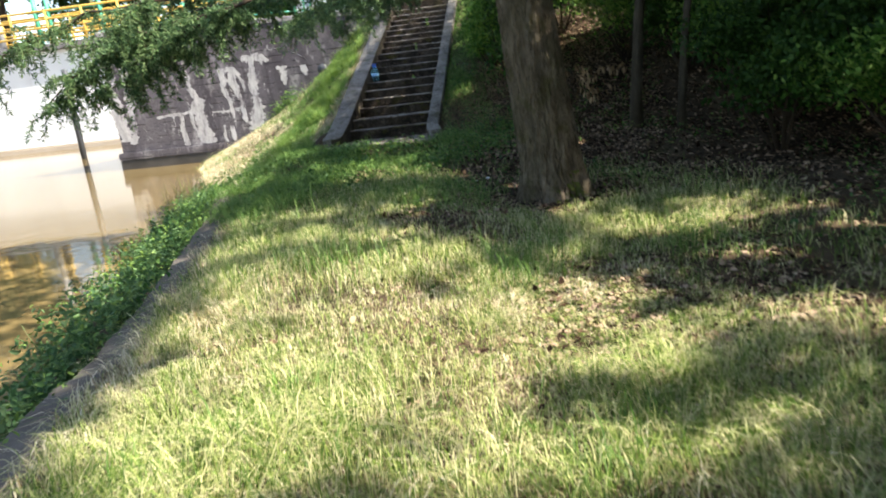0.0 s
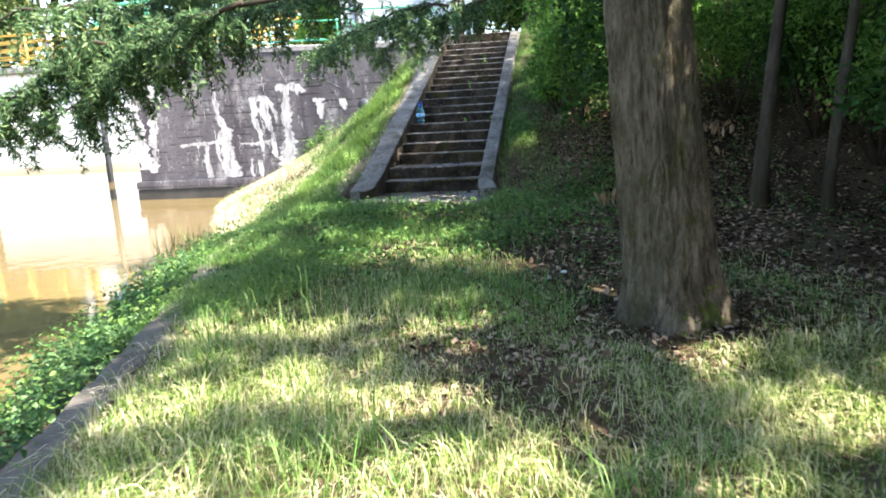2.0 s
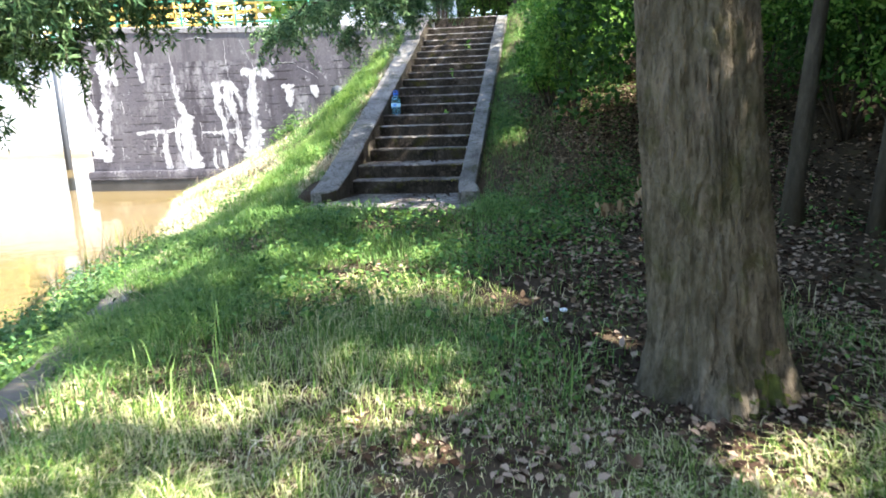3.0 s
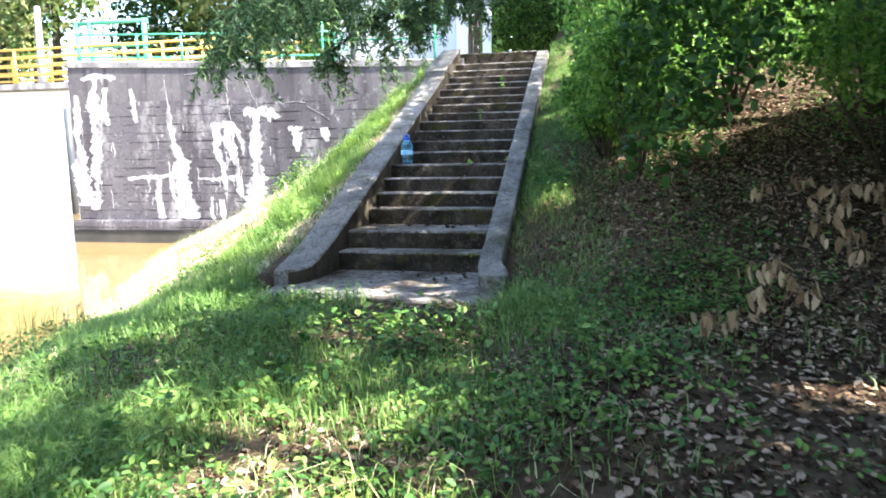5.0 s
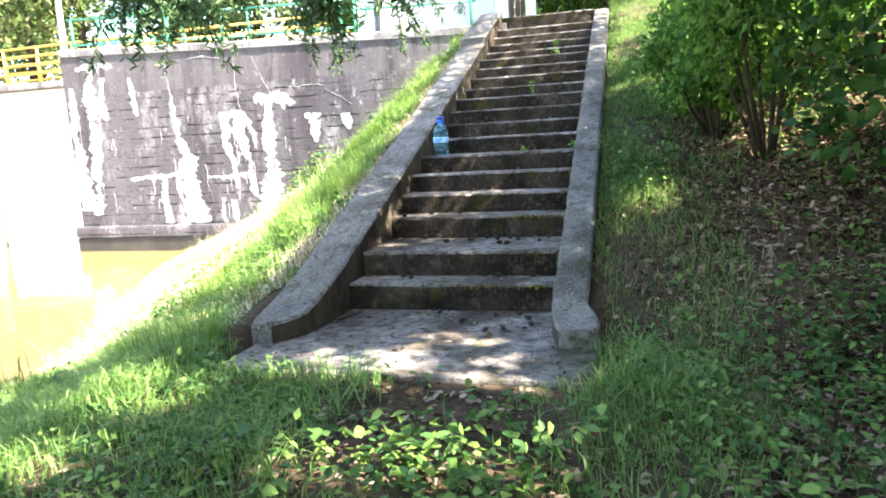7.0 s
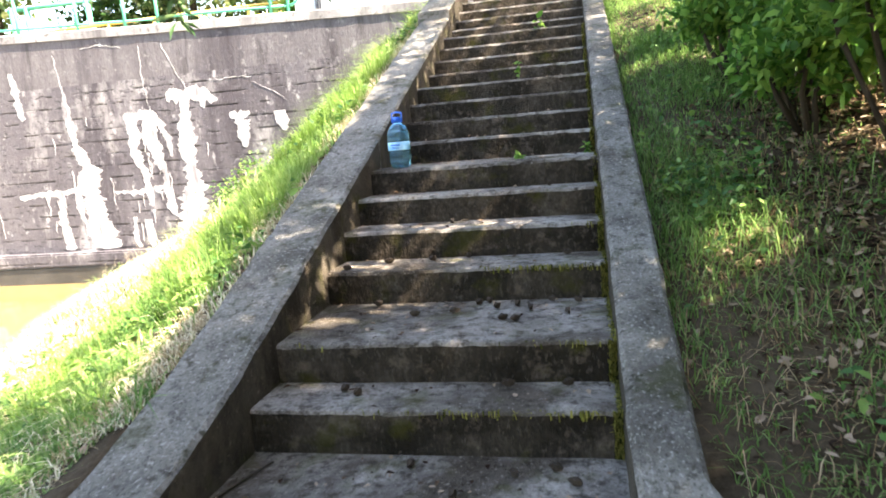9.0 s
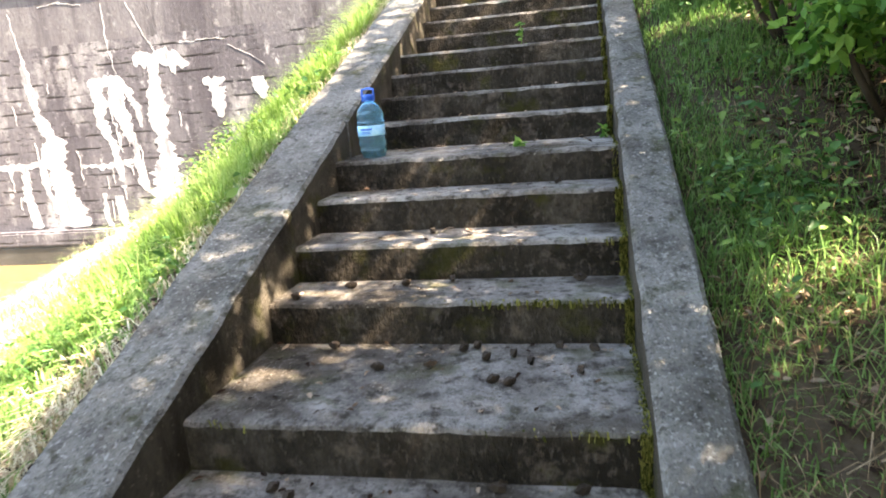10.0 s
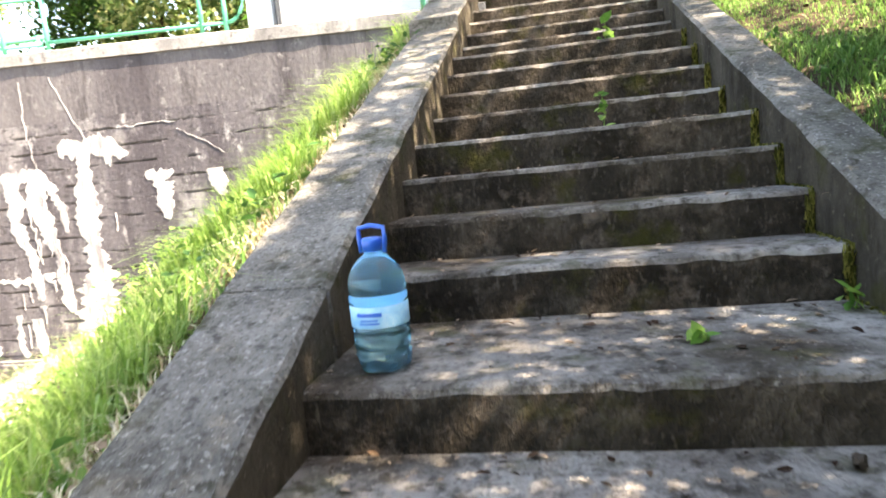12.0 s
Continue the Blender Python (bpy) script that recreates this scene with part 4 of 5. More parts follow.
def low_shade(n, x0, x1, y0, y1, clear, spread, gap):
    """Leaves added over the slope to shade the stairs: as shade_points, but as low as the free height over the stairs
    lets them.
    """
    global_h = 0.5
    p = shade_points(n, x0, x1, y0, y1, global_h, global_h + 0.001, gap)
    k = SUN.x / SUN.z
    tx = p[:, 0] - k * global_h
    thin = rng.random(len(p)) > 0.6 * np.clip((p[:, 1] - 2.6) / 1.2, 0, 1)
    p, tx = p[thin], tx[thin]
    h = np.maximum(1.0, (clear - tx) / k) + rng.uniform(0, spread, len(p))
    h = h + np.clip((p[:, 1] - 3.5) * 0.5, 0, 1.2)
    return p + np.outer((h - global_h) / SUN.z, np.array(SUN))


# Leaves set up the sun's rays from ground points meant to lie in shade.
def shade_points(n, x0, x1, y0, y1, h0, h1, gap):
    tx, ty = rng.uniform(x0, x1, n), rng.uniform(y0, y1, n)
    lit = lit_share(tx, ty)
    small = vnoise(tx, ty, 5.5, 5) + 0.6 * vnoise(tx, ty, 11.0, 6)
    keep = (rng.random(n) > lit * 0.97) & (small < gap)
    tx, ty = tx[keep], ty[keep]
    tz = np.where((tx > -0.5) & (tx < 1.8) & (ty > -0.3), 0.4 * ty + 0.25, land(tx, ty))
    h = rng.uniform(h0, h1, len(tx)) ** 1.0
    s = h / SUN.z
    return np.stack([tx + SUN.x * s, ty + SUN.y * s, tz + h], 1)


# Out-of-view crown leaves added only to shade the near water, ragged at the rim.
water_shade_leaves = shade_points(15000, -5.5, -0.6, -14.0, -3.5, 6.0, 9.0, 0.5)
mid = water_shade_leaves.mean(0)
ring = np.hypot((water_shade_leaves[:, 0] - mid[0]) / 2.3, (water_shade_leaves[:, 1] - mid[1]) / 4.9) + 0.3 * vnoise(water_shade_leaves[:, 0], water_shade_leaves[:, 1], 1.6, 181)
water_shade_leaves = water_shade_leaves[ring < rng.uniform(0.75, 1.05, len(ring))]
canopy = np.concatenate([shade_points(46000, -0.6, 6.0, -14.5, -4.3, 5.2, 8.5, 0.38), shade_points(14000, -0.9, 5.0, -4.3, -1.5, 5.0, 8.0, -0.15), shade_points(2600, -2.6, -0.6, -2.0, 7.0, 5.5, 8.0, 0.0), shade_points(9000, 2.3, 5.5, -5.2, -1.2, 5.0, 8.0, 2.2), shade_points(2600, 2.3, 3.3, -7.2, -5.4, 5.0, 8.0, 2.5), water_shade_leaves])
# Leaves added sunward of the old trunk to keep direct sun off it.
along = rng.uniform(0.4, 5.0, 2600)
trunk_shade_leaves = np.stack([np.interp(along, [0, 1.2, 2.4, 4.5], [3.48, 3.34, 3.24, 3.2]) + rng.normal(scale=0.22, size=2600), -5.25 + rng.normal(scale=0.25, size=2600), along], 1)
canopy = np.concatenate([canopy, trunk_shade_leaves + np.outer(rng.uniform(4.5, 7.0, 2600), np.array(SUN))])
under(leaves("crown", canopy, rng.uniform(0.08, 0.18, len(canopy)), CROWN), big)


def wood_tree(x, y, h, r, lean, n, crown_r, z_crown, name="woodland_tree", mat=CROWN, size=0.16, extra=None, label="slender woodland tree on the shady slope; outer rows only added to block light"):
    z = float(land(x, y)) - 0.1
    t = thing(name, (x, y, z), label, "tree", group="trees of the wood")
    pts = [(x + lean[0] * f ** 1.3 + 0.05 * math.sin(7 * f + x) * f, y + lean[1] * f + 0.05 * math.cos(6 * f + y) * f, z + h * 0.8 * f) for f in np.linspace(0, 1, 12)]
    stem = under(tube("trunk", pts, [r * (0.35 + 0.8 * (1 - f) + 0.3 * math.exp(-f * 40)) for f in np.linspace(0, 1, 12)], BARK_DARK, sides=14, wobble=0.45), t)
    cs, rs = [], []
    for k in range(6):
        a = k * 1.05 + x
        c = (x + lean[0] + math.cos(a) * crown_r * 0.6, y + lean[1] + math.sin(a) * crown_r * 0.6, z + z_crown + (k % 3) * crown_r * 0.35)
        cs.append(c)
        rs.append((crown_r * 0.65, crown_r * 0.65, crown_r * 0.5))
        tube("limb", [(x + lean[0] * 0.6, y + lean[1] * 0.6, z + h * 0.5), c], [r * 0.35, r * 0.08], BARK_DARK, stem, sides=6)
    p = blob_points(n, cs, rs, 0.2)
    if extra is not None:
        p = np.concatenate([p, extra])
    p = open_gaps(p)
    under(leaves("crown", p, rng.uniform(size * 0.6, size * 1.3, len(p)), mat, fine=size < 0.115), t)
    return t


# the hillside wood: extra crown leaves are added to shade the stairs and the slope
wood_tree(5.6, 2.0, 6.0, 0.10, (-0.5, 0.3), 7500, 1.6, 4.0, size=0.085, extra=np.concatenate([low_shade(15500, -0.62, 0.3, -1.5, 7.5, 2.6, 1.6, 3.0), low_shade(14500, 0.3, 2.2, -1.5, 7.5, 2.7, 1.6, 1.9)]))
wood_tree(4.88, -2.2, 7.5, 0.075, (0.45, 0.2), 9000, 1.8, 5.5, size=0.13, extra=np.concatenate([shade_points(54000, 4.0, 13.0, -15, 0.0, 4.5, 7.0, 2.4), shade_points(7000, 2.6, 9, 0.0, 8.0, 4.5, 7.0, 0.1)]))
wood_tree(5.42, -2.6, 7.0, 0.055, (0.5, 0.1), 6000, 1.7, 5.0, size=0.14, extra=shade_points(26000, 1.9, 6.0, -4.0, 3.0, 4.0, 7.0, 3.0))
for x, y, h, r, n in ((7.4, -0.6, 7, 0.12, 9000), (8.6, -4.4, 8, 0.14, 8000), (9.5, 1.6, 7, 0.13, 9000), (6.8, 4.2, 6, 0.11, 8000), (11.5, -2.0, 8, 0.15, 8000), (12.5, 3.5, 8, 0.15, 8000),
                      (10.5, -8.0, 8, 0.16, 7000), (4.2, 9.5, 6, 0.1, 7000), (1.6, 12.2, 5, 0.1, 6000), (7.8, 8.5, 7, 0.13, 8000), (13.5, -6.0, 8, 0.16, 7000), (15.5, 0.5, 8, 0.16, 7000), (14.5, 7, 8, 0.16, 7000)):
    wood_tree(x, y, h, r, (0.3 * math.sin(x * 3), 0.3 * math.cos(y * 2)), int(n * (1.7 if x < 10 else 0.7)), 2.3, h * 0.42, size=0.13 if x < 10 else 0.22)


def shrub(x, y, n, spread, h, size=0.07, mat=SHRUB, label="leafy green shrub on the shady slope"):
    z = float(land(x, y)) - 0.05
    s = thing("shrub", (x, y, z), label, "shrub", group="shrubs on the slope")
    cs, rs = [], []
    for k in range(7):
        a = k * 0.9 + x * 2
        top = (x + math.cos(a) * spread * (0.35 + 0.3 * (k % 2)), y + math.sin(a) * spread * (0.35 + 0.3 * (k % 2)), z + h * (0.55 + 0.13 * (k % 4)))
        under(tube("stem", [(x + 0.04 * math.cos(a), y + 0.04 * math.sin(a), z), ((x + top[0]) / 2 - 0.05, (y + top[1]) / 2, z + h * 0.35), top], [0.022, 0.016, 0.006], TWIG, sides=6), s)
        cs.append(top)
        rs.append((spread * 0.5, spread * 0.5, h * 0.24))
    p = blob_points(n, cs, rs, 0.05)
    under(leaves("foliage", p, rng.uniform(size * 0.6, size * 1.3, len(p)), mat, droop=(0, 0, -0.3), long=1.9, fine=True), s)
    return s


for x, y, n, sp, h in ((3.0, 1.3, 6000, 0.95, 2.0), (2.95, 2.5, 5200, 0.7, 1.25), (4.2, 2.6, 6500, 1.2, 2.0), (4.7, 4.4, 4200, 1.1, 1.7), (5.2, 0.6, 4500, 1.2, 1.9), (6.4, -1.4, 4500, 1.3, 2.0), (5.6, 4.6, 4200, 1.3, 2.0),
                        (7.6, 1.6, 4200, 1.5, 2.4), (8.2, -3.0, 4200, 1.5, 2.3), (7.2, -5.2, 3600, 1.2, 1.5), (9.5, -1.0, 4200, 1.7, 2.8), (2.6, 9.2, 4000, 1.2, 2.2), (1.0, 12.4, 4200, 1.4, 2.6), (9.4, -6.6, 3600, 1.5, 2.0), (6.5, 7.5, 4000, 1.5, 2.4)):
    shrub(x, y, int(n * 1.4), sp, h)


for x, y, n, sp, h in ((2.7, 1.9, 1700, 0.5, 0.75), (2.55, 2.9, 1900, 0.5, 0.8), (2.75, 3.9, 1700, 0.55, 0.8)):
    shrub(x, y, n, sp, h, 0.075, SHRUB, "low spreading green shrub beside the stairs")


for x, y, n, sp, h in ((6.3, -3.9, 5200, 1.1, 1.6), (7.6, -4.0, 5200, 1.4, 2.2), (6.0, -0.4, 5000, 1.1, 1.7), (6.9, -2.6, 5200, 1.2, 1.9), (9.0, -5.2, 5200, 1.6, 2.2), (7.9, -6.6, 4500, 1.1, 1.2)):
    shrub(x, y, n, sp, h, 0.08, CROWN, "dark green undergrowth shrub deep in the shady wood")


# Unseen outer row, added as a dense screen against light from the east.
for i in range(11):
    x, y = 17.5 + 1.5 * (i % 2), -22 + i * 3.4
    wood_tree(x, y, 9.0, 0.17, (0.2, 0.1), 3600, 3.0, 3.0, size=0.48)
# More unseen screen trees behind the start of the walk, added to block light.
for i in range(6):
    wood_tree(3.5 + i * 2.6, -18.5 - (i % 2), 9.0, 0.17, (0.2, 0.1), 5000, 2.6, 3.2, size=0.35)


# drooping sprays of the old tree that hang over the path
def spray(start, way, length, n_twigs, seed):
    """A drooping branch with short hanging twigs full of narrow leaves."""
    r = random.Random(seed)
    b = thing("hanging_branch", start, "drooping green branch with feathery needle sprays", "branch", group="branches over the path")
    s, w = Vector(start), Vector(way).normalized()
    pts = [s + w * (length * k / 8) + Vector((0, 0, -0.32 * length * (k / 8) ** 2 + 0.05 * r.uniform(-1, 1))) for k in range(9)]
    bough = under(tube("bough", pts, [0.016 * (1 - k / 9.5) + 0.003 for k in range(9)], TWIG, sides=6), b)
    place, v, f = [], [], []
    for i in range(n_twigs):
        k = r.uniform(0.5, 8)
        a = pts[int(min(k, 7.99))].lerp(pts[int(min(k, 7.99)) + 1], k % 1)
        out = Vector((r.uniform(-1, 1), r.uniform(-1, 1), r.uniform(-0.9, 0.15))).normalized()
        ln = r.uniform(0.15, 0.5)
        mid = a + out * ln * 0.6
        end = a + out * ln * 0.85 + Vector((0, 0, -0.35 * ln))
        tv, tf = tube_data([a, mid, end], [0.004, 0.003, 0.0015], 4)
        f += [tuple(q + len(v) for q in face) for face in tf]
        v += tv
        for q in np.linspace(0.08, 1, int(ln * 230)):
            p = a.lerp(mid, q * 1.6) if q < 0.62 else mid.lerp(end, (q - 0.62) / 0.38)
            place.append(p)
    tagged(mesh_object("twig_spray", v, f, TWIG, bough), kind="stuff")
    place = np.array([tuple(p) for p in place]) + rng.normal(scale=0.008, size=(len(place), 3))
    under(leaves("needle_spray", place, rng.uniform(0.035, 0.085, len(place)), NEEDLE, long=4.5, droop=(0, 0, -0.35)), b)
    return b


for i, (st, wy, ln, n) in enumerate((((1.8, -1.2, 2.5), (-1, 0.25, 0.0), 1.6, 52), ((1.6, -0.6, 2.5), (-0.75, 0.4, 0.05), 1.3, 30), ((1.2, -1.8, 2.4), (-1, 0.1, 0.0), 1.5, 36), ((1.5, -2.3, 2.35), (-1, -0.1, 0.05), 1.3, 28),
                                     ((0.6, -0.9, 2.5), (-1, 0.3, 0.0), 1.4, 34), ((0.7, -5.2, 2.0), (-1, 0.1, -0.05), 2.4, 105), ((0.0, -4.8, 2.0), (-1, -0.05, -0.02), 2.3, 100), ((0.6, -5.6, 1.95), (-0.9, 0.3, -0.05), 2.0, 85),
                                     ((-0.9, -5.0, 1.85), (-1, 0.3, -0.1), 1.8, 80), ((-0.4, -5.3, 2.1), (-1, -0.2, 0.02), 2.3, 95), ((1.2, -4.9, 2.15), (-1, 0.15, 0.0), 1.9, 80), ((0.3, -4.2, 2.35), (-1, 0.0, -0.02), 2.0, 80), ((0.0, -4.4, 2.4), (-1, 0.1, 0.0), 2.2, 90))):
    spray(st, wy, ln, int(n * (1.35 if st[1] > -3 else 0.72)), i)


# far trees behind the dam and on the other bank
def far_tree(x, y, h, w, n, mat, seed):
    z = float(land(x, y))
    t = thing("far_tree", (x, y, z), "tall sunlit broadleaf tree beyond the dam", "tree", group="trees beyond the dam")
    under(tube("trunk", [(x, y, z - 0.2), (x + 0.3, y, z + h * 0.4), (x, y, z + h * 0.75)], [0.28, 0.2, 0.08], BARK_DARK, sides=8, wobble=0.2), t)
    r = random.Random(seed)
    cs = [(x + r.uniform(-w, w) * 0.6, y + r.uniform(-w, w) * 0.5, z + h * r.uniform(0.22, 0.95)) for _ in range(11)]
    p = blob_points(n, cs, [(w * 0.5, w * 0.5, h * 0.14)] * 11, 0.3)
    under(leaves("crown", p, rng.uniform(0.25, 0.6, len(p)), mat), t)


for i in range(24):
    x = -62 + i * 3.1
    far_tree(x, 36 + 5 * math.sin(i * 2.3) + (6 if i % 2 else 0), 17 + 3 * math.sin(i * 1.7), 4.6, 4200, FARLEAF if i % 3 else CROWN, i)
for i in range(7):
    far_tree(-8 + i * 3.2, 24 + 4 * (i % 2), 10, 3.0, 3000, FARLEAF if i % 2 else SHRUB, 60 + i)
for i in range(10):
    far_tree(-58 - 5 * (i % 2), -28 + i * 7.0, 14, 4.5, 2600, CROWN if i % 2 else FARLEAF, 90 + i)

# ---- grass, herbs and fallen leaves ----
def scatter(n, x0, x1, y0, y1, dens):
    x, y = rng.uniform(x0, x1, n), rng.uniform(y0, y1, n)
    k = rng.random(n) < dens(x, y)
    x, y = x[k], y[k]
    off = ~((x > -0.35) & (x < 1.74) & (y > -0.7)) & ~((y < -0.2) & (y > -0.95) & ((x > -0.55) & (x < 0.0) | (x > 1.5) & (x < 1.82))) & ~((x > -0.3) & (x < 1.8) & (y > -1.33) & (y < 0.0))
    x, y = x[off], y[off]
    return np.stack([x, y, land(x, y)], 1)


def edge_in(x, y):
    return np.clip((x - np.interp(y, EDGE_Y, EDGE_X) + 0.05) / 0.25, 0, 1)


def lawn(x, y):
    d = edge_in(x, y) * np.clip((-3.6 - y) / 2.2, 0, 1) * np.clip((5.4 - x) / 1.6, 0.22, 1) * np.clip((6.4 - x) / 0.9 + 0.4 * vnoise(x, y, 2.0, 191), 0, 1)
    d = d * np.clip(0.75 + 0.5 * vnoise(x, y, 2.2, 2), 0.15, 1)
    return d * np.clip(np.hypot(x - 3.5, y + 5.25) / 0.9 - 0.3, 0.12, 1)


def lawn_blades(name, n, box_xy, dens, h0, h1, w0, w1, mat, lean, label, patch):
    """Grass in tufts: longer and thicker in patches of the size that patch gives."""
    p = scatter(n, *box_xy, dens)
    tuft = np.clip(0.75 + 0.55 * vnoise(p[:, 0], p[:, 1], patch, 4) + 0.45 * vnoise(p[:, 0], p[:, 1], patch * 5, 5), 0.3, 2.0)
    tagged(blades(name, p, rng.uniform(h0, h1, len(p)) * tuft, rng.uniform(w0, w1, len(p)), mat, lean), label, "grass", kind="stuff")


NEAR, FAR = (-2, 6.5, -13.4, -8.0), (-2, 7, -8.0, -3.4)
lawn_blades("lawn_grass", 210000, NEAR, lawn, 0.06, 0.18, 0.0028, 0.0055, GRASS, 1.7, "patchy sunlit lawn grass with dry tips", 1.8)
lawn_blades("lawn_grass", 150000, FAR, lawn, 0.05, 0.16, 0.0035, 0.007, GRASS, 1.6, "patchy half-shaded lawn grass round the old tree", 1.8)
lawn_blades("tall_grass", 44000, (-1.5, 6, -12.6, -4.2), lambda x, y: lawn(x, y) * np.clip(1.2 * vnoise(x, y, 2.8, 17), 0, 1), 0.12, 0.3, 0.004, 0.008, FRESH, 1.2, "taller fresh grass tufts in the lawn", 2.4)
lawn_blades("dry_grass", 150000, NEAR, lambda x, y: lawn(x, y) * np.clip(0.7 + 0.6 * vnoise(x, y, 1.7, 8), 0.15, 1), 0.03, 0.12, 0.0025, 0.005, STRAW, 2.4, "dry straw-coloured grass between the green", 1.7)
lawn_blades("dry_grass", 60000, FAR, lambda x, y: lawn(x, y) * np.clip(0.2 + 0.9 * vnoise(x, y, 1.7, 8), 0, 1), 0.02, 0.09, 0.003, 0.007, STRAW, 2.0, "dry straw-coloured grass between the green", 1.7)


def bank(x, y):
    ex, sx = np.interp(y, EDGE_Y, EDGE_X), np.interp(y, SHORE_Y, SHORE_X)
    return ((x < ex + 0.25) & (x > sx - 0.1)) * np.clip((y + 2.2) / 1.0, 0, 1) * (y < 7.0)


p = scatter(190000, -6.6, 0, -2.4, 7.0, lambda x, y: bank(x, y) * np.clip(0.72 + 0.6 * vnoise(x, y, 1.9, 12) + 0.4 * vnoise(x, y, 5.0, 13), 0.06, 1) * np.clip(1.0 - 1.1 * np.clip((-1.6 - x) / 1.4, 0, 1) * (y > 0.3), 0.12, 1) * np.where((y > 0) & (x > -0.62), 0.25, 1.0))
tagged(blades("bank_grass", p, rng.uniform(0.04, 0.17, len(p)) * np.clip(0.8 + 0.6 * vnoise(p[:, 0], p[:, 1], 3.0, 51) + 0.6 * vnoise(p[:, 0], p[:, 1], 8.0, 52), 0.2, 2.2), rng.uniform(0.006, 0.012, len(p)), FRESH, 1.7), "bright lush grass on the steep bank beside the stairs", "grass", kind="stuff")
p = scatter(3000, -6.6, -0.6, -1.6, 7.0, lambda x, y: bank(x, y) * np.clip(vnoise(x, y, 1.2, 14), 0, 1))
tagged(blades("seed_grass", p, rng.uniform(0.2, 0.42, len(p)), rng.uniform(0.002, 0.004, len(p)), STRAW, 1.0), "pale seeding grass stalks on the bank", "grass", kind="stuff")


p = scatter(60000, -1.7, -0.5, -0.9, 7.0, lambda x, y: bank(x, y) * np.clip(1.5 * vnoise(x, y, 4.5, 95) - 0.35, 0, 1))
tagged(blades("bank_tufts", p, rng.uniform(0.12, 0.34, len(p)), rng.uniform(0.005, 0.009, len(p)), TUFT, 1.3), "tall light green grass tufts beside the stairs", "grass", kind="stuff")
# broad-leaved weeds in the bank grass and dead leaves along the side wall
p = scatter(1500, -2.6, -0.4, -1.0, 6.8, lambda x, y: bank(x, y) * np.clip(0.9 * vnoise(x, y, 2.2, 91), 0, 1))
q = np.repeat(p, 6, 0) + np.concatenate([rng.normal(scale=0.05, size=(len(p) * 6, 2)), rng.uniform(0.02, 0.16, (len(p) * 6, 1))], 1)
tagged(leaves("bank_weeds", q, rng.uniform(0.025, 0.075, len(q)), HERB, flat=0.5, long=1.8, fine=True), "broad-leaved weeds scattered in the bank grass", "plants", kind="stuff")
p = scatter(2600, -0.9, -0.36, -0.4, 7.0, lambda x, y: np.clip((x + 0.9) / 0.5, 0, 1))
tagged(leaves("wall_foot_litter", p + np.array([0, 0, 0.02]), rng.uniform(0.015, 0.05, len(p)), LITTER, flat=0.7, long=1.7, fine=True), "brown leaf crumbs at the foot of the side wall", "leaves", kind="stuff")


def herbs(x, y):
    ex = np.interp(y, EDGE_Y, EDGE_X)
    a = edge_in(x, y) * np.clip((y + 6.0) / 1.8, 0, 1) * np.clip((-1.1 - y) / 0.3, 0, 1) * np.clip((3.4 - x) / 1.2, 0.12, 1)
    return a * np.clip(0.3 + 1.3 * vnoise(x, y, 2.6, 21), 0.02, 1)


def herb_layer(name, p, label, size, lift):
    n = len(p)
    per = 5
    q = np.repeat(p, per, 0) + np.concatenate([rng.normal(scale=0.05, size=(n * per, 2)), rng.uniform(0.01, lift, (n * per, 1))], 1)
    tagged(leaves(name, q, rng.uniform(size * 0.5, size * 1.3, len(q)), HERB, flat=0.5, long=1.8, fine=True), label, "plants", kind="stuff")


herb_layer("ground_herbs", scatter(9500, -2.4, 5, -6.2, -1.1, lambda x, y: herbs(x, y) * np.where(x < 0.2, 0.5, 1.0) * np.clip((3.3 - x) / 1.0, 0.05, 1)), "low broad-leaved green herbs covering the ground", 0.045, 0.15)
p = scatter(85000, -2.4, 4.2, -5.2, -1.1, lambda x, y: edge_in(x, y) * np.clip(0.35 + 0.9 * vnoise(x, y, 2.3, 24), 0.02, 1) * np.clip((3.6 - x) / 1.2, 0.1, 1) * np.clip(1.3 - 0.5 * x, 0.3, 1))
tagged(blades("path_grass", p, rng.uniform(0.04, 0.16, len(p)), rng.uniform(0.004, 0.009, len(p)), FRESH, 1.0), "soft shaded grass among the herbs below the stairs", "grass", kind="stuff")
herb_layer("bank_herbs", scatter(17000, -5.8, 1.2, -12.5, 3.5, lambda x, y: (x < np.interp(y, EDGE_Y, EDGE_X) - 0.2) & (x > np.interp(y, SHORE_Y, SHORE_X) - 0.15) & (y < -1.0 - 1.5 * (vnoise(x, y, 2.0, 33) > 0))), "leafy herbs along the water's edge", 0.04, 0.34)
herb_layer("shade_herbs", scatter(5600, 1.9, 9, -9, 6, lambda x, y: np.clip(0.15 + 0.8 * vnoise(x, y, 1.5, 31), 0, 1) * np.clip((x - 2.6 - 1.2 * (y < -4.5)) / 0.8, 0, 1)), "dark green herbs in the shade of the wood", 0.045, 0.14)
p = scatter(185000, 1.73, 6.5, -2.0, 8.5, lambda x, y: np.clip(1.25 - np.maximum(0, x - 1.9) * np.clip(1.5 - 0.22 * y, 0.2, 2.0), 0, 1) * np.clip(0.7 + 0.6 * vnoise(x, y, 2.6, 61), 0.3, 1))
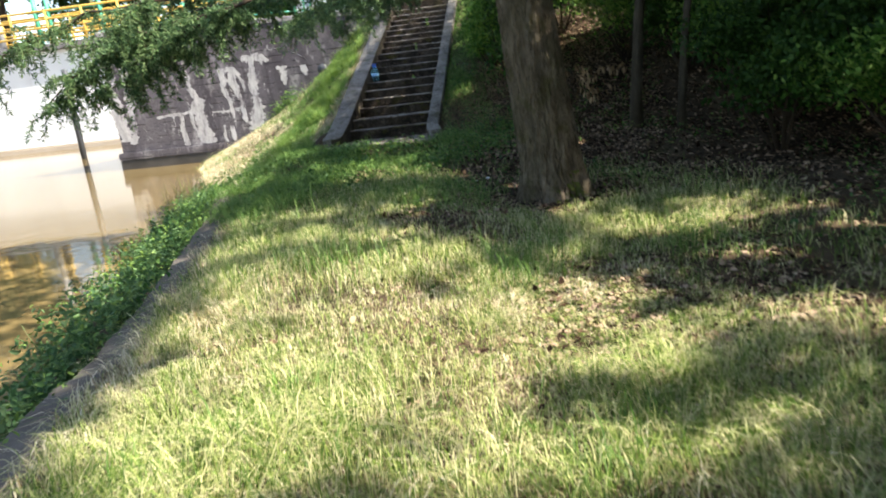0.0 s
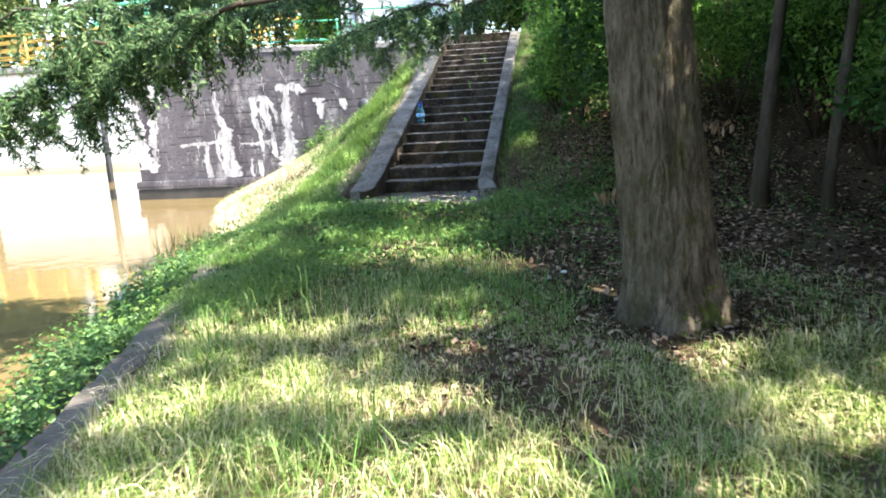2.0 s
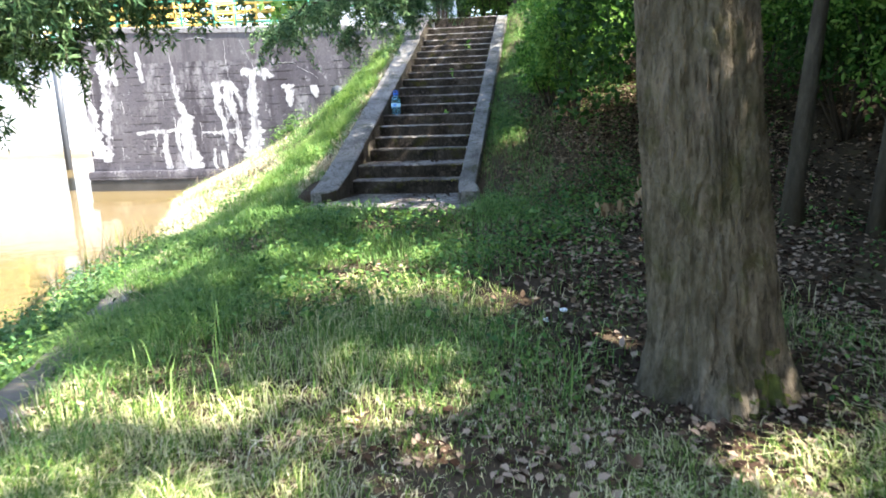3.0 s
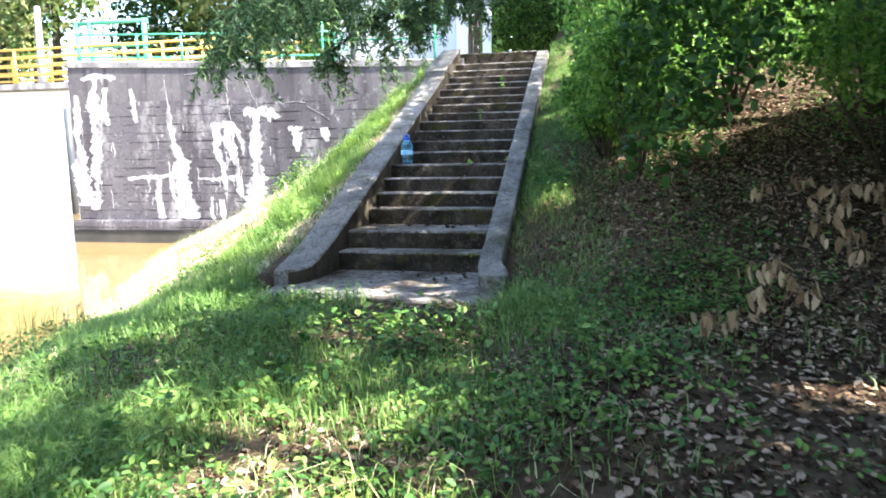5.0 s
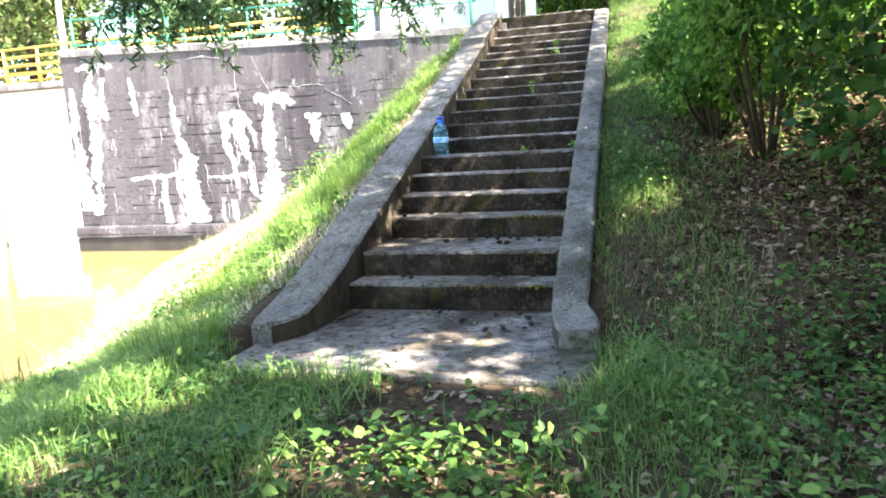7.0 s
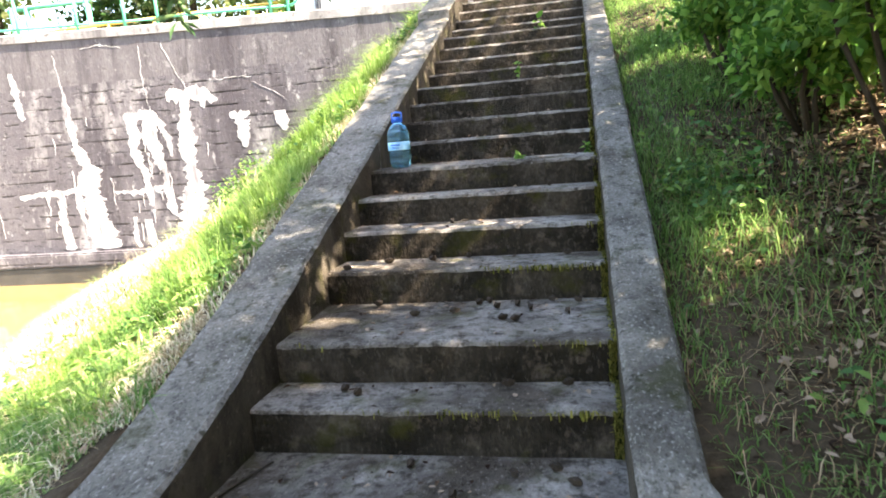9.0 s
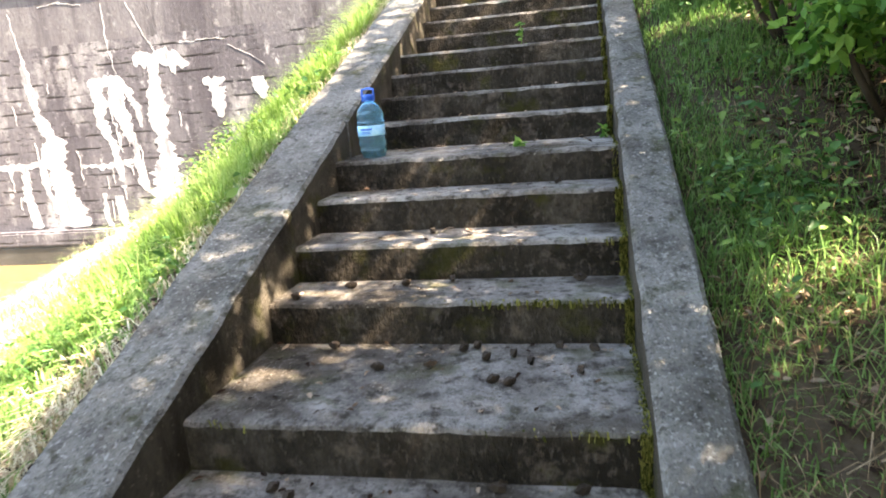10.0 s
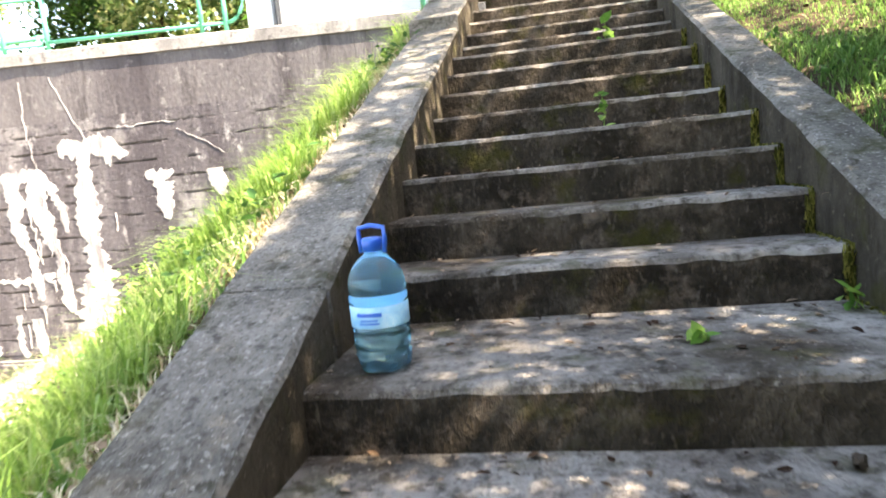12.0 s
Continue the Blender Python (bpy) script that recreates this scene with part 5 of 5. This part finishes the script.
tagged(blades("slope_grass", p, rng.uniform(0.05, 0.19, len(p)) * np.clip(0.8 + 0.6 * vnoise(p[:, 0], p[:, 1], 5.0, 62), 0.3, 1.6) * np.clip(1.0 - 0.14 * np.maximum(0, p[:, 1] - 1.0), 0.45, 1), rng.uniform(0.004, 0.008, len(p)), FRESH, 1.8), "soft green grass on the slope along the stair wall", "grass", kind="stuff")
p = scatter(56000, 1.8, 10, -10, 6, lambda x, y: np.clip((x - 2.0) / 0.8, 0, 1) * np.clip(1.0 - np.maximum(0, y - 3) / 2, 0.1, 1) * np.clip((y + 7.5) / 3, 0.12, 1))
tagged(leaves("leaf_litter", p + np.array([0, 0, 0.015]), rng.uniform(0.025, 0.075, len(p)), LITTER, flat=0.7, long=1.5, fine=True), "brown fallen leaves covering the shaded slope", "leaves", kind="stuff")
p = scatter(46000, -1.5, 5, -13, -1.2, lambda x, y: edge_in(x, y) * np.where((y < -6.5) & (x < 3.2), 0.3, 1.0) * np.clip(0.2 + 0.7 * ((x > 3.2) & (y > -9.5) & (y < -5.2)) + 0.7 * vnoise(x, y, 2.0, 41) + 0.6 * np.exp(-((y + 3.9) / 1.3) ** 2) * (x > 0.9), 0, 1))
tagged(leaves("scattered_leaves", p + np.array([0, 0, 0.02]), rng.uniform(0.02, 0.06, len(p)), LITTER, flat=0.75, long=1.5, fine=True), "dry brown leaves scattered in the grass", "leaves", kind="stuff")

p = scatter(42000, 1.74, 5.5, -2.5, 4.5, lambda x, y: np.clip(0.75 + 0.5 * vnoise(x, y, 2.1, 71), 0.2, 1) * np.clip((x - 1.9) / 0.7, 0.08, 1) * np.clip((y + 2.5) / 1.4, 0, 1) * np.clip((3.4 - y) / 1.6, 0.06, 1))
tagged(leaves("slope_litter", p + np.array([0, 0, 0.02]), rng.uniform(0.015, 0.055, len(p)), LITTER, flat=0.55, long=1.6, fine=True), "curled brown dead leaves thick on the slope", "leaves", kind="stuff")
herb_layer("slope_herbs", scatter(2300, 1.8, 5.5, -2.5, 4.5, lambda x, y: np.clip(0.25 + 0.8 * vnoise(x, y, 1.8, 73), 0, 1)), "green seedlings and herbs among the dead leaves", 0.045, 0.14)
p = scatter(15000, -0.85, -0.34, -0.8, 7.0, lambda x, y: np.clip((x + 0.85) / 0.35, 0, 1) * np.clip(0.6 + 0.6 * vnoise(x, y, 3.0, 151), 0.1, 1))
tagged(blades("curb_straw", p, rng.uniform(0.03, 0.11, len(p)), rng.uniform(0.004, 0.008, len(p)), STRAW, 2.2), "pale dead grass along the side wall of the stairs", "grass", kind="stuff")
p = scatter(40000, -2, 2.6, -13.5, -2.4, lambda x, y: np.exp(-((x - np.interp(y, EDGE_Y, EDGE_X) - 0.02) / 0.15) ** 2) * np.clip(0.6 + 0.6 * vnoise(x, y, 3.0, 141), 0.1, 1))
tagged(blades("edge_straw", p, rng.uniform(0.05, 0.16, len(p)), rng.uniform(0.004, 0.008, len(p)), STRAW, 1.8), "dead straw overhanging the bank edging", "grass", kind="stuff")
p = scatter(90000, -6.6, -1.0, -1.0, 7.0, lambda x, y: np.clip(1.5 - (x - np.interp(y, SHORE_Y, SHORE_X)) / 1.9, 0, 1) * np.clip(0.65 + 0.6 * vnoise(x, y, 2.2, 81), 0.1, 1))
tagged(blades("shore_straw", p, rng.uniform(0.03, 0.12, len(p)), rng.uniform(0.004, 0.009, len(p)), STRAW, 1.9), "bleached dry grass at the foot of the bank", "grass", kind="stuff")


def riverside(n, y0, y1, h0, h1):
    """Upright herbs with pairs of leaves up their stems, on the slope between the edging and the water."""
    y = rng.uniform(y0, y1, n)
    sx, ex = np.interp(y, SHORE_Y, SHORE_X), np.interp(y, EDGE_Y, EDGE_X)
    x = sx - 0.1 + (ex - 0.28 - sx) * rng.random(n) ** 0.8
    keep = rng.random(n) < np.clip(0.55 + 0.8 * vnoise(x, y, 2.4, 101), 0.05, 1)
    x, y = x[keep], y[keep]
    z = np.maximum(land(x, y), WATER_Z)
    h = rng.uniform(h0, h1, len(x)) * np.clip(0.9 + 0.5 * vnoise(x, y, 1.9, 102), 0.5, 1.5)
    place, size = [], []
    lean = rng.normal(scale=0.16, size=(len(x), 2)) + np.array([-0.08, 0])
    for f in np.linspace(0.2, 1.0, 8):
        for _ in range(2):
            place.append(np.stack([x + lean[:, 0] * h * f, y + lean[:, 1] * h * f, z + h * f], 1))
            size.append(np.full(len(x), 0.095 - 0.05 * f) * rng.uniform(0.7, 1.3, len(x)))
    return np.concatenate(place), np.concatenate(size), np.stack([x, y, z], 1), h


q, sz, p, h = riverside(560, -11.5, -2.6, 0.14, 0.36)
tagged(leaves("riverside_herbs", q, sz, NETTLE, flat=0.35, long=2.0, fine=True), "tall leafy green herbs between the edging and the water", "plants", kind="stuff")
tagged(blades("riverside_stems", p, h, np.full(len(p), 0.006), NETTLE, 0.3), "thin upright stems of the riverside herbs", "plants", kind="stuff")
p = scatter(60000, -3.0, 0.8, -5.6, -0.9, lambda x, y: (x > np.interp(y, SHORE_Y, SHORE_X)) * np.clip((0.8 - x) / 0.8, 0, 1) * np.clip(0.5 + 0.7 * vnoise(x, y, 2.2, 111), 0.08, 1))
tagged(blades("lush_grass", p, rng.uniform(0.08, 0.24, len(p)) * np.clip(0.9 + 0.5 * vnoise(p[:, 0], p[:, 1], 4.0, 112), 0.4, 1.6), rng.uniform(0.004, 0.009, len(p)), FRESH, 1.6), "long soft grass falling over the shaded bank", "grass", kind="stuff")


def leafy_cover(name, n, region, dens, size, lift, mat, label):
    """Seedlings: a rosette of leaves on short stems round each root."""
    p = scatter(n, *region, dens)
    per = 8
    a = rng.uniform(0, 2 * np.pi, len(p) * per)
    r = rng.uniform(0.2, 1.0, len(p) * per) * size * 1.4
    up = rng.uniform(0.2, 1.0, len(p) * per) * lift * np.repeat(rng.uniform(0.4, 1.3, len(p)), per)
    q = np.repeat(p, per, 0) + np.stack([np.cos(a) * r, np.sin(a) * r, up], 1)
    tagged(leaves(name, q, rng.uniform(size * 0.5, size * 1.2, len(q)), mat, flat=0.55, long=1.6, fine=True), label, "plants", kind="stuff")


leafy_cover("path_seedlings", 1500, (0.2, 3.4, -5.0, -1.4), lambda x, y: np.clip(1.3 * vnoise(x, y, 2.4, 121) - 0.1, 0, 1) * np.clip((3.4 - x) / 1.2, 0, 1), 0.062, 0.18, HERB, "clumps of broad dark green leaves on bare leafy ground")
leafy_cover("slope_undergrowth", 3600, (1.8, 4.6, -1.5, 5.5), lambda x, y: np.clip(0.35 + 0.9 * vnoise(x, y, 1.6, 131), 0.03, 1) * np.clip(1.4 - np.abs(x - 2.7) * 1.1, 0.05, 1) * np.clip((3.2 - y) / 1.6, 0, 1), 0.052, 0.26, HERB, "green leafy undergrowth on the slope beside the stairs")
p = scatter(8000, 1.73, 4.0, -1.6, 3.2, lambda x, y: np.clip(0.35 + 0.8 * vnoise(x, y, 2.2, 161), 0.05, 1) * np.clip(1.6 - 0.6 * (x - 1.73), 0.1, 1))
tagged(blades("slope_dead_grass", p, rng.uniform(0.04, 0.15, len(p)), rng.uniform(0.003, 0.006, len(p)), DRYLEAF, 2.4), "dead brown grass matted in the green slope", "grass", kind="stuff")
leafy_cover("wall_foot_weeds", 260, (-4.1, -2.9, 6.2, 6.98), lambda x, y: np.clip(1.2 - np.abs(x + 3.5) / 0.5, 0, 1) * np.clip((y - 6.2) / 0.5, 0, 1), 0.06, 0.38, HERB, "dark weeds crowding at the foot of the concrete wall")
# reeds at the waterline
def reed_clump(x, y, n):
    p = np.stack([x + rng.normal(scale=0.22, size=n), y + rng.normal(scale=0.3, size=n), np.full(n, WATER_Z - 0.1)], 1)
    tagged(blades("reed_clump", p, rng.uniform(0.35, 0.75, n), rng.uniform(0.008, 0.014, n), REED, 0.5), "brown-green reeds standing in the shallow water", "reeds", group="reeds at the bank", kind="stuff")


reed_clump(-2.75, -1.3, 60)
reed_clump(-3.1, -0.5, 40)
reed_clump(-2.3, -2.4, 40)


# small things on the stairs
def pine_cone(x, y, z, yaw):
    v, f = [], []
    for i in range(6):
        h = i / 5
        r = 0.0145 * math.sin(math.pi * (0.12 + 0.82 * h)) 
        for k in range(9):
            w = 2 * math.pi * (k + 0.5 * (i % 2)) / 9
            v.append((h * 0.056 - 0.028, r * math.cos(w) * (1.25 if k % 2 else 0.85), 0.014 + r * math.sin(w) * (1.25 if k % 2 else 0.85)))
    for i in range(5):
        for k in range(9):
            n = (k + 1) % 9
            f.append((i * 9 + k, i * 9 + n, (i + 1) * 9 + n, (i + 1) * 9 + k))
    ob = mesh_object("pine_cone", v, f, CONE)
    ob.matrix_world = pose(x, y, z, 0, 0, yaw)
    return tagged(ob, "small dark pine cone lying on the concrete step", "cone", group="pine cones on the stairs")


first_cone = pine_cone(0.75, 0.75, 0.366, 30)
for x, y, z in ((0.95, 0.82, 0.366), (1.05, 0.85, 0.366), (1.12, 0.78, 0.366), (0.55, 0.72, 0.366), (1.3, 0.7, 0.366), (1.0, 0.62, 0.366), (1.06, 0.60, 0.366), (0.35, 0.2, 0.187), (0.42, 0.16, 0.187), (0.9, -0.3, 0.002), (1.1, -0.5, 0.002),
                (1.2, -0.45, 0.002), (1.15, -0.62, 0.002), (0.3, 1.2, 0.542), (0.55, 1.22, 0.542), (0.62, 1.52, 0.706), (0.1, 1.05, 0.542), (1.2, 1.85, 0.868), (0.85, 0.9, 0.366), (0.9, 0.93, 0.366), (1.35, 0.9, 0.366), (1.22, 0.93, 0.366), (0.3, 0.93, 0.366), (0.75, 1.27, 0.542), (1.3, 1.25, 0.542), (1.05, 0.25, 0.187), (1.3, 0.26, 0.187), (1.25, -0.1, 0.002), (1.32, -0.2, 0.002), (1.1, -0.15, 0.002), (1.36, -0.35, 0.002), (0.7, -0.1, 0.002)):
    copy_thing(first_cone, pose(x, y, z, 0, 0, 137 * (x + y)))
q = []
for i, (y, z) in enumerate(STEPS[:-1]):
    y1 = STEPS[i + 1][0]
    k = int(30 * (y1 - y) / 0.3)
    q.append(np.stack([rng.uniform(0.03, 1.47, k), y1 - (y1 - y) * 0.9 * rng.random(k) ** 1.6 - 0.02, np.full(k, z + 0.006)], 1))
q.append(np.stack([rng.uniform(-0.2, 1.7, 160), rng.uniform(-1.28, -0.05, 160), np.full(160, 0.006)], 1))
q = np.concatenate(q)
tagged(leaves("step_litter", q, rng.uniform(0.008, 0.04, len(q)), LITTER, flat=0.9, long=1.8, fine=True), "dry leaf crumbs and twigs on the steps", "leaves", kind="stuff")


# moss and tiny plants in the joint of the steps and the side wall, and along the lower nosings
rows = []
for i, (y, z) in enumerate(STEPS[:14]):
    y1 = STEPS[i + 1][0]
    zb = STEPS[i - 1][1] if i else 0.0
    k = 260 if i < 5 else 120
    patch = np.clip(vnoise(np.full(k, i * 3.7), rng.uniform(y, y1, k), 6.0, 171) + 0.7, 0.1, 1)
    yy = rng.uniform(y, y1, k)
    rows.append(np.stack([1.498 - 0.02 * rng.random(k) ** 2 * patch, yy, np.full(k, z)], 1))
    rows.append(np.stack([1.498 - 0.03 * rng.random(k), np.full(k, y - 0.004), rng.uniform(zb, z, k)], 1))
    if i < 4:
        xx = rng.uniform(0.1, 1.48, 600)
        xx = xx[rng.random(600) < np.clip(0.35 * (xx - 0.8) + 0.7 * vnoise(xx, np.full(600, i * 2.1), 4.0, 172) - 0.1, 0, 1)]
        rows.append(np.stack([xx, y + rng.uniform(-0.008, 0.014, len(xx)), z - rng.uniform(0.0, 0.02, len(xx))], 1))
p = np.concatenate(rows)
tagged(blades("joint_moss", p, rng.uniform(0.004, 0.012, len(p)), rng.uniform(0.004, 0.01, len(p)), MOSSLEAF, 2.4), "yellow-green moss in the joints and on the nosings of the steps", "moss", kind="stuff")


def weed(x, y, z, n, size, h, label="small green weed growing from a step joint"):
    w = thing("weed", (x, y, z), label, "weed", group="weeds on the stairs")
    p = np.stack([x + rng.normal(scale=size * 0.25, size=n), y + rng.normal(scale=size * 0.2, size=n), z + rng.uniform(0.0, h, n)], 1)
    under(leaves("leaf_tuft", p, rng.uniform(size * 0.6, size * 1.2, n), SHRUB, flat=0.4, fine=True), w)
    under(tube("stem", [(x, y, z - 0.01), (x + 0.01, y, z + h * 0.5), (x, y, z + h)], [0.003, 0.002, 0.001], SHRUB, sides=5), w)


weed(0.88, 3.86, 1.643, 14, 0.05, 0.16)
weed(1.0, 2.25, 1.026, 12, 0.05, 0.03)
weed(1.45, 2.5, 1.026, 10, 0.05, 0.06)
weed(1.02, 5.3, 2.245, 8, 0.12, 0.2, "upright broad-leaved weed on a stair landing")


def dry_fern(x, y, n, seed):
    """A withered plant: bent stalks with long pale brown leaves hanging from their tips."""
    r = random.Random(seed)
    z = float(land(x, y))
    t = thing("withered_plant", (x, y, z), "withered pale brown plant with hanging dry leaves", "plant", group="withered plants on the slope")
    for _ in range(n):
        a = r.uniform(0, 6.28)
        ln = r.uniform(0.2, 0.38)
        top = (x + math.cos(a) * ln * 0.4, y + math.sin(a) * ln * 0.4, z + ln)
        end = (x + math.cos(a) * ln * 0.75, y + math.sin(a) * ln * 0.75, z + ln * 0.85)
        stalk = under(tube("stalk", [(x, y, z - 0.02), ((x + top[0]) / 2, (y + top[1]) / 2, z + ln * 0.7), top, end], [0.005, 0.004, 0.003, 0.002], DRYLEAF, sides=5), t)
        k = 5
        f = np.linspace(0.0, 1.0, k)[:, None]
        p = np.array(top) * (1 - f) + np.array(end) * f + rng.normal(scale=0.03, size=(k, 3))
        leaves("dry_leaf", p, rng.uniform(0.08, 0.16, k), DRYLEAF, long=2.4, droop=(0, 0, -1.9), parent=stalk, fine=True)


for i, (x, y) in enumerate(((4.17, 0.16), (4.5, -0.23), (4.15, -0.56), (4.47, -0.93), (3.25, -2.2), (3.72, -1.19), (3.71, -1.64), (4.9, -0.1))):
    dry_fern(x, y, 3 + i % 2, i)

# a twig on the landing and a scrap of paper in the grass
twig = thing("twig", (0.07, -0.25, 0.0), "dark dry twig lying on the landing", "twig")
under(tube("stem", [(0.02, -0.4, 0.008), (0.06, -0.28, 0.01), (0.13, -0.1, 0.008)], [0.006, 0.007, 0.004], TWIG, sides=6), twig)
under(tube("side_stem", [(0.06, -0.28, 0.012), (0.03, -0.2, 0.012)], [0.004, 0.002], TWIG, sides=5), twig)


def paper_scrap(x, y, s):
    bm = bmesh.new()
    bmesh.ops.create_icosphere(bm, subdivisions=2, radius=s)
    for v in bm.verts:
        v.co *= 0.75 + 0.5 * noise.noise(v.co * 60 + Vector((x, y, 0)))
        v.co.z *= 0.6
    ob = part("paper_scrap", bm, WHITEPAINT)
    ob.location = (x, y, float(land(x, y)) + s * 0.5)
    return tagged(ob, "crumpled white paper scrap in the grass", "paper", group="paper scraps")


paper_scrap(2.72, -4.3, 0.035)
paper_scrap(2.6, -4.55, 0.025)
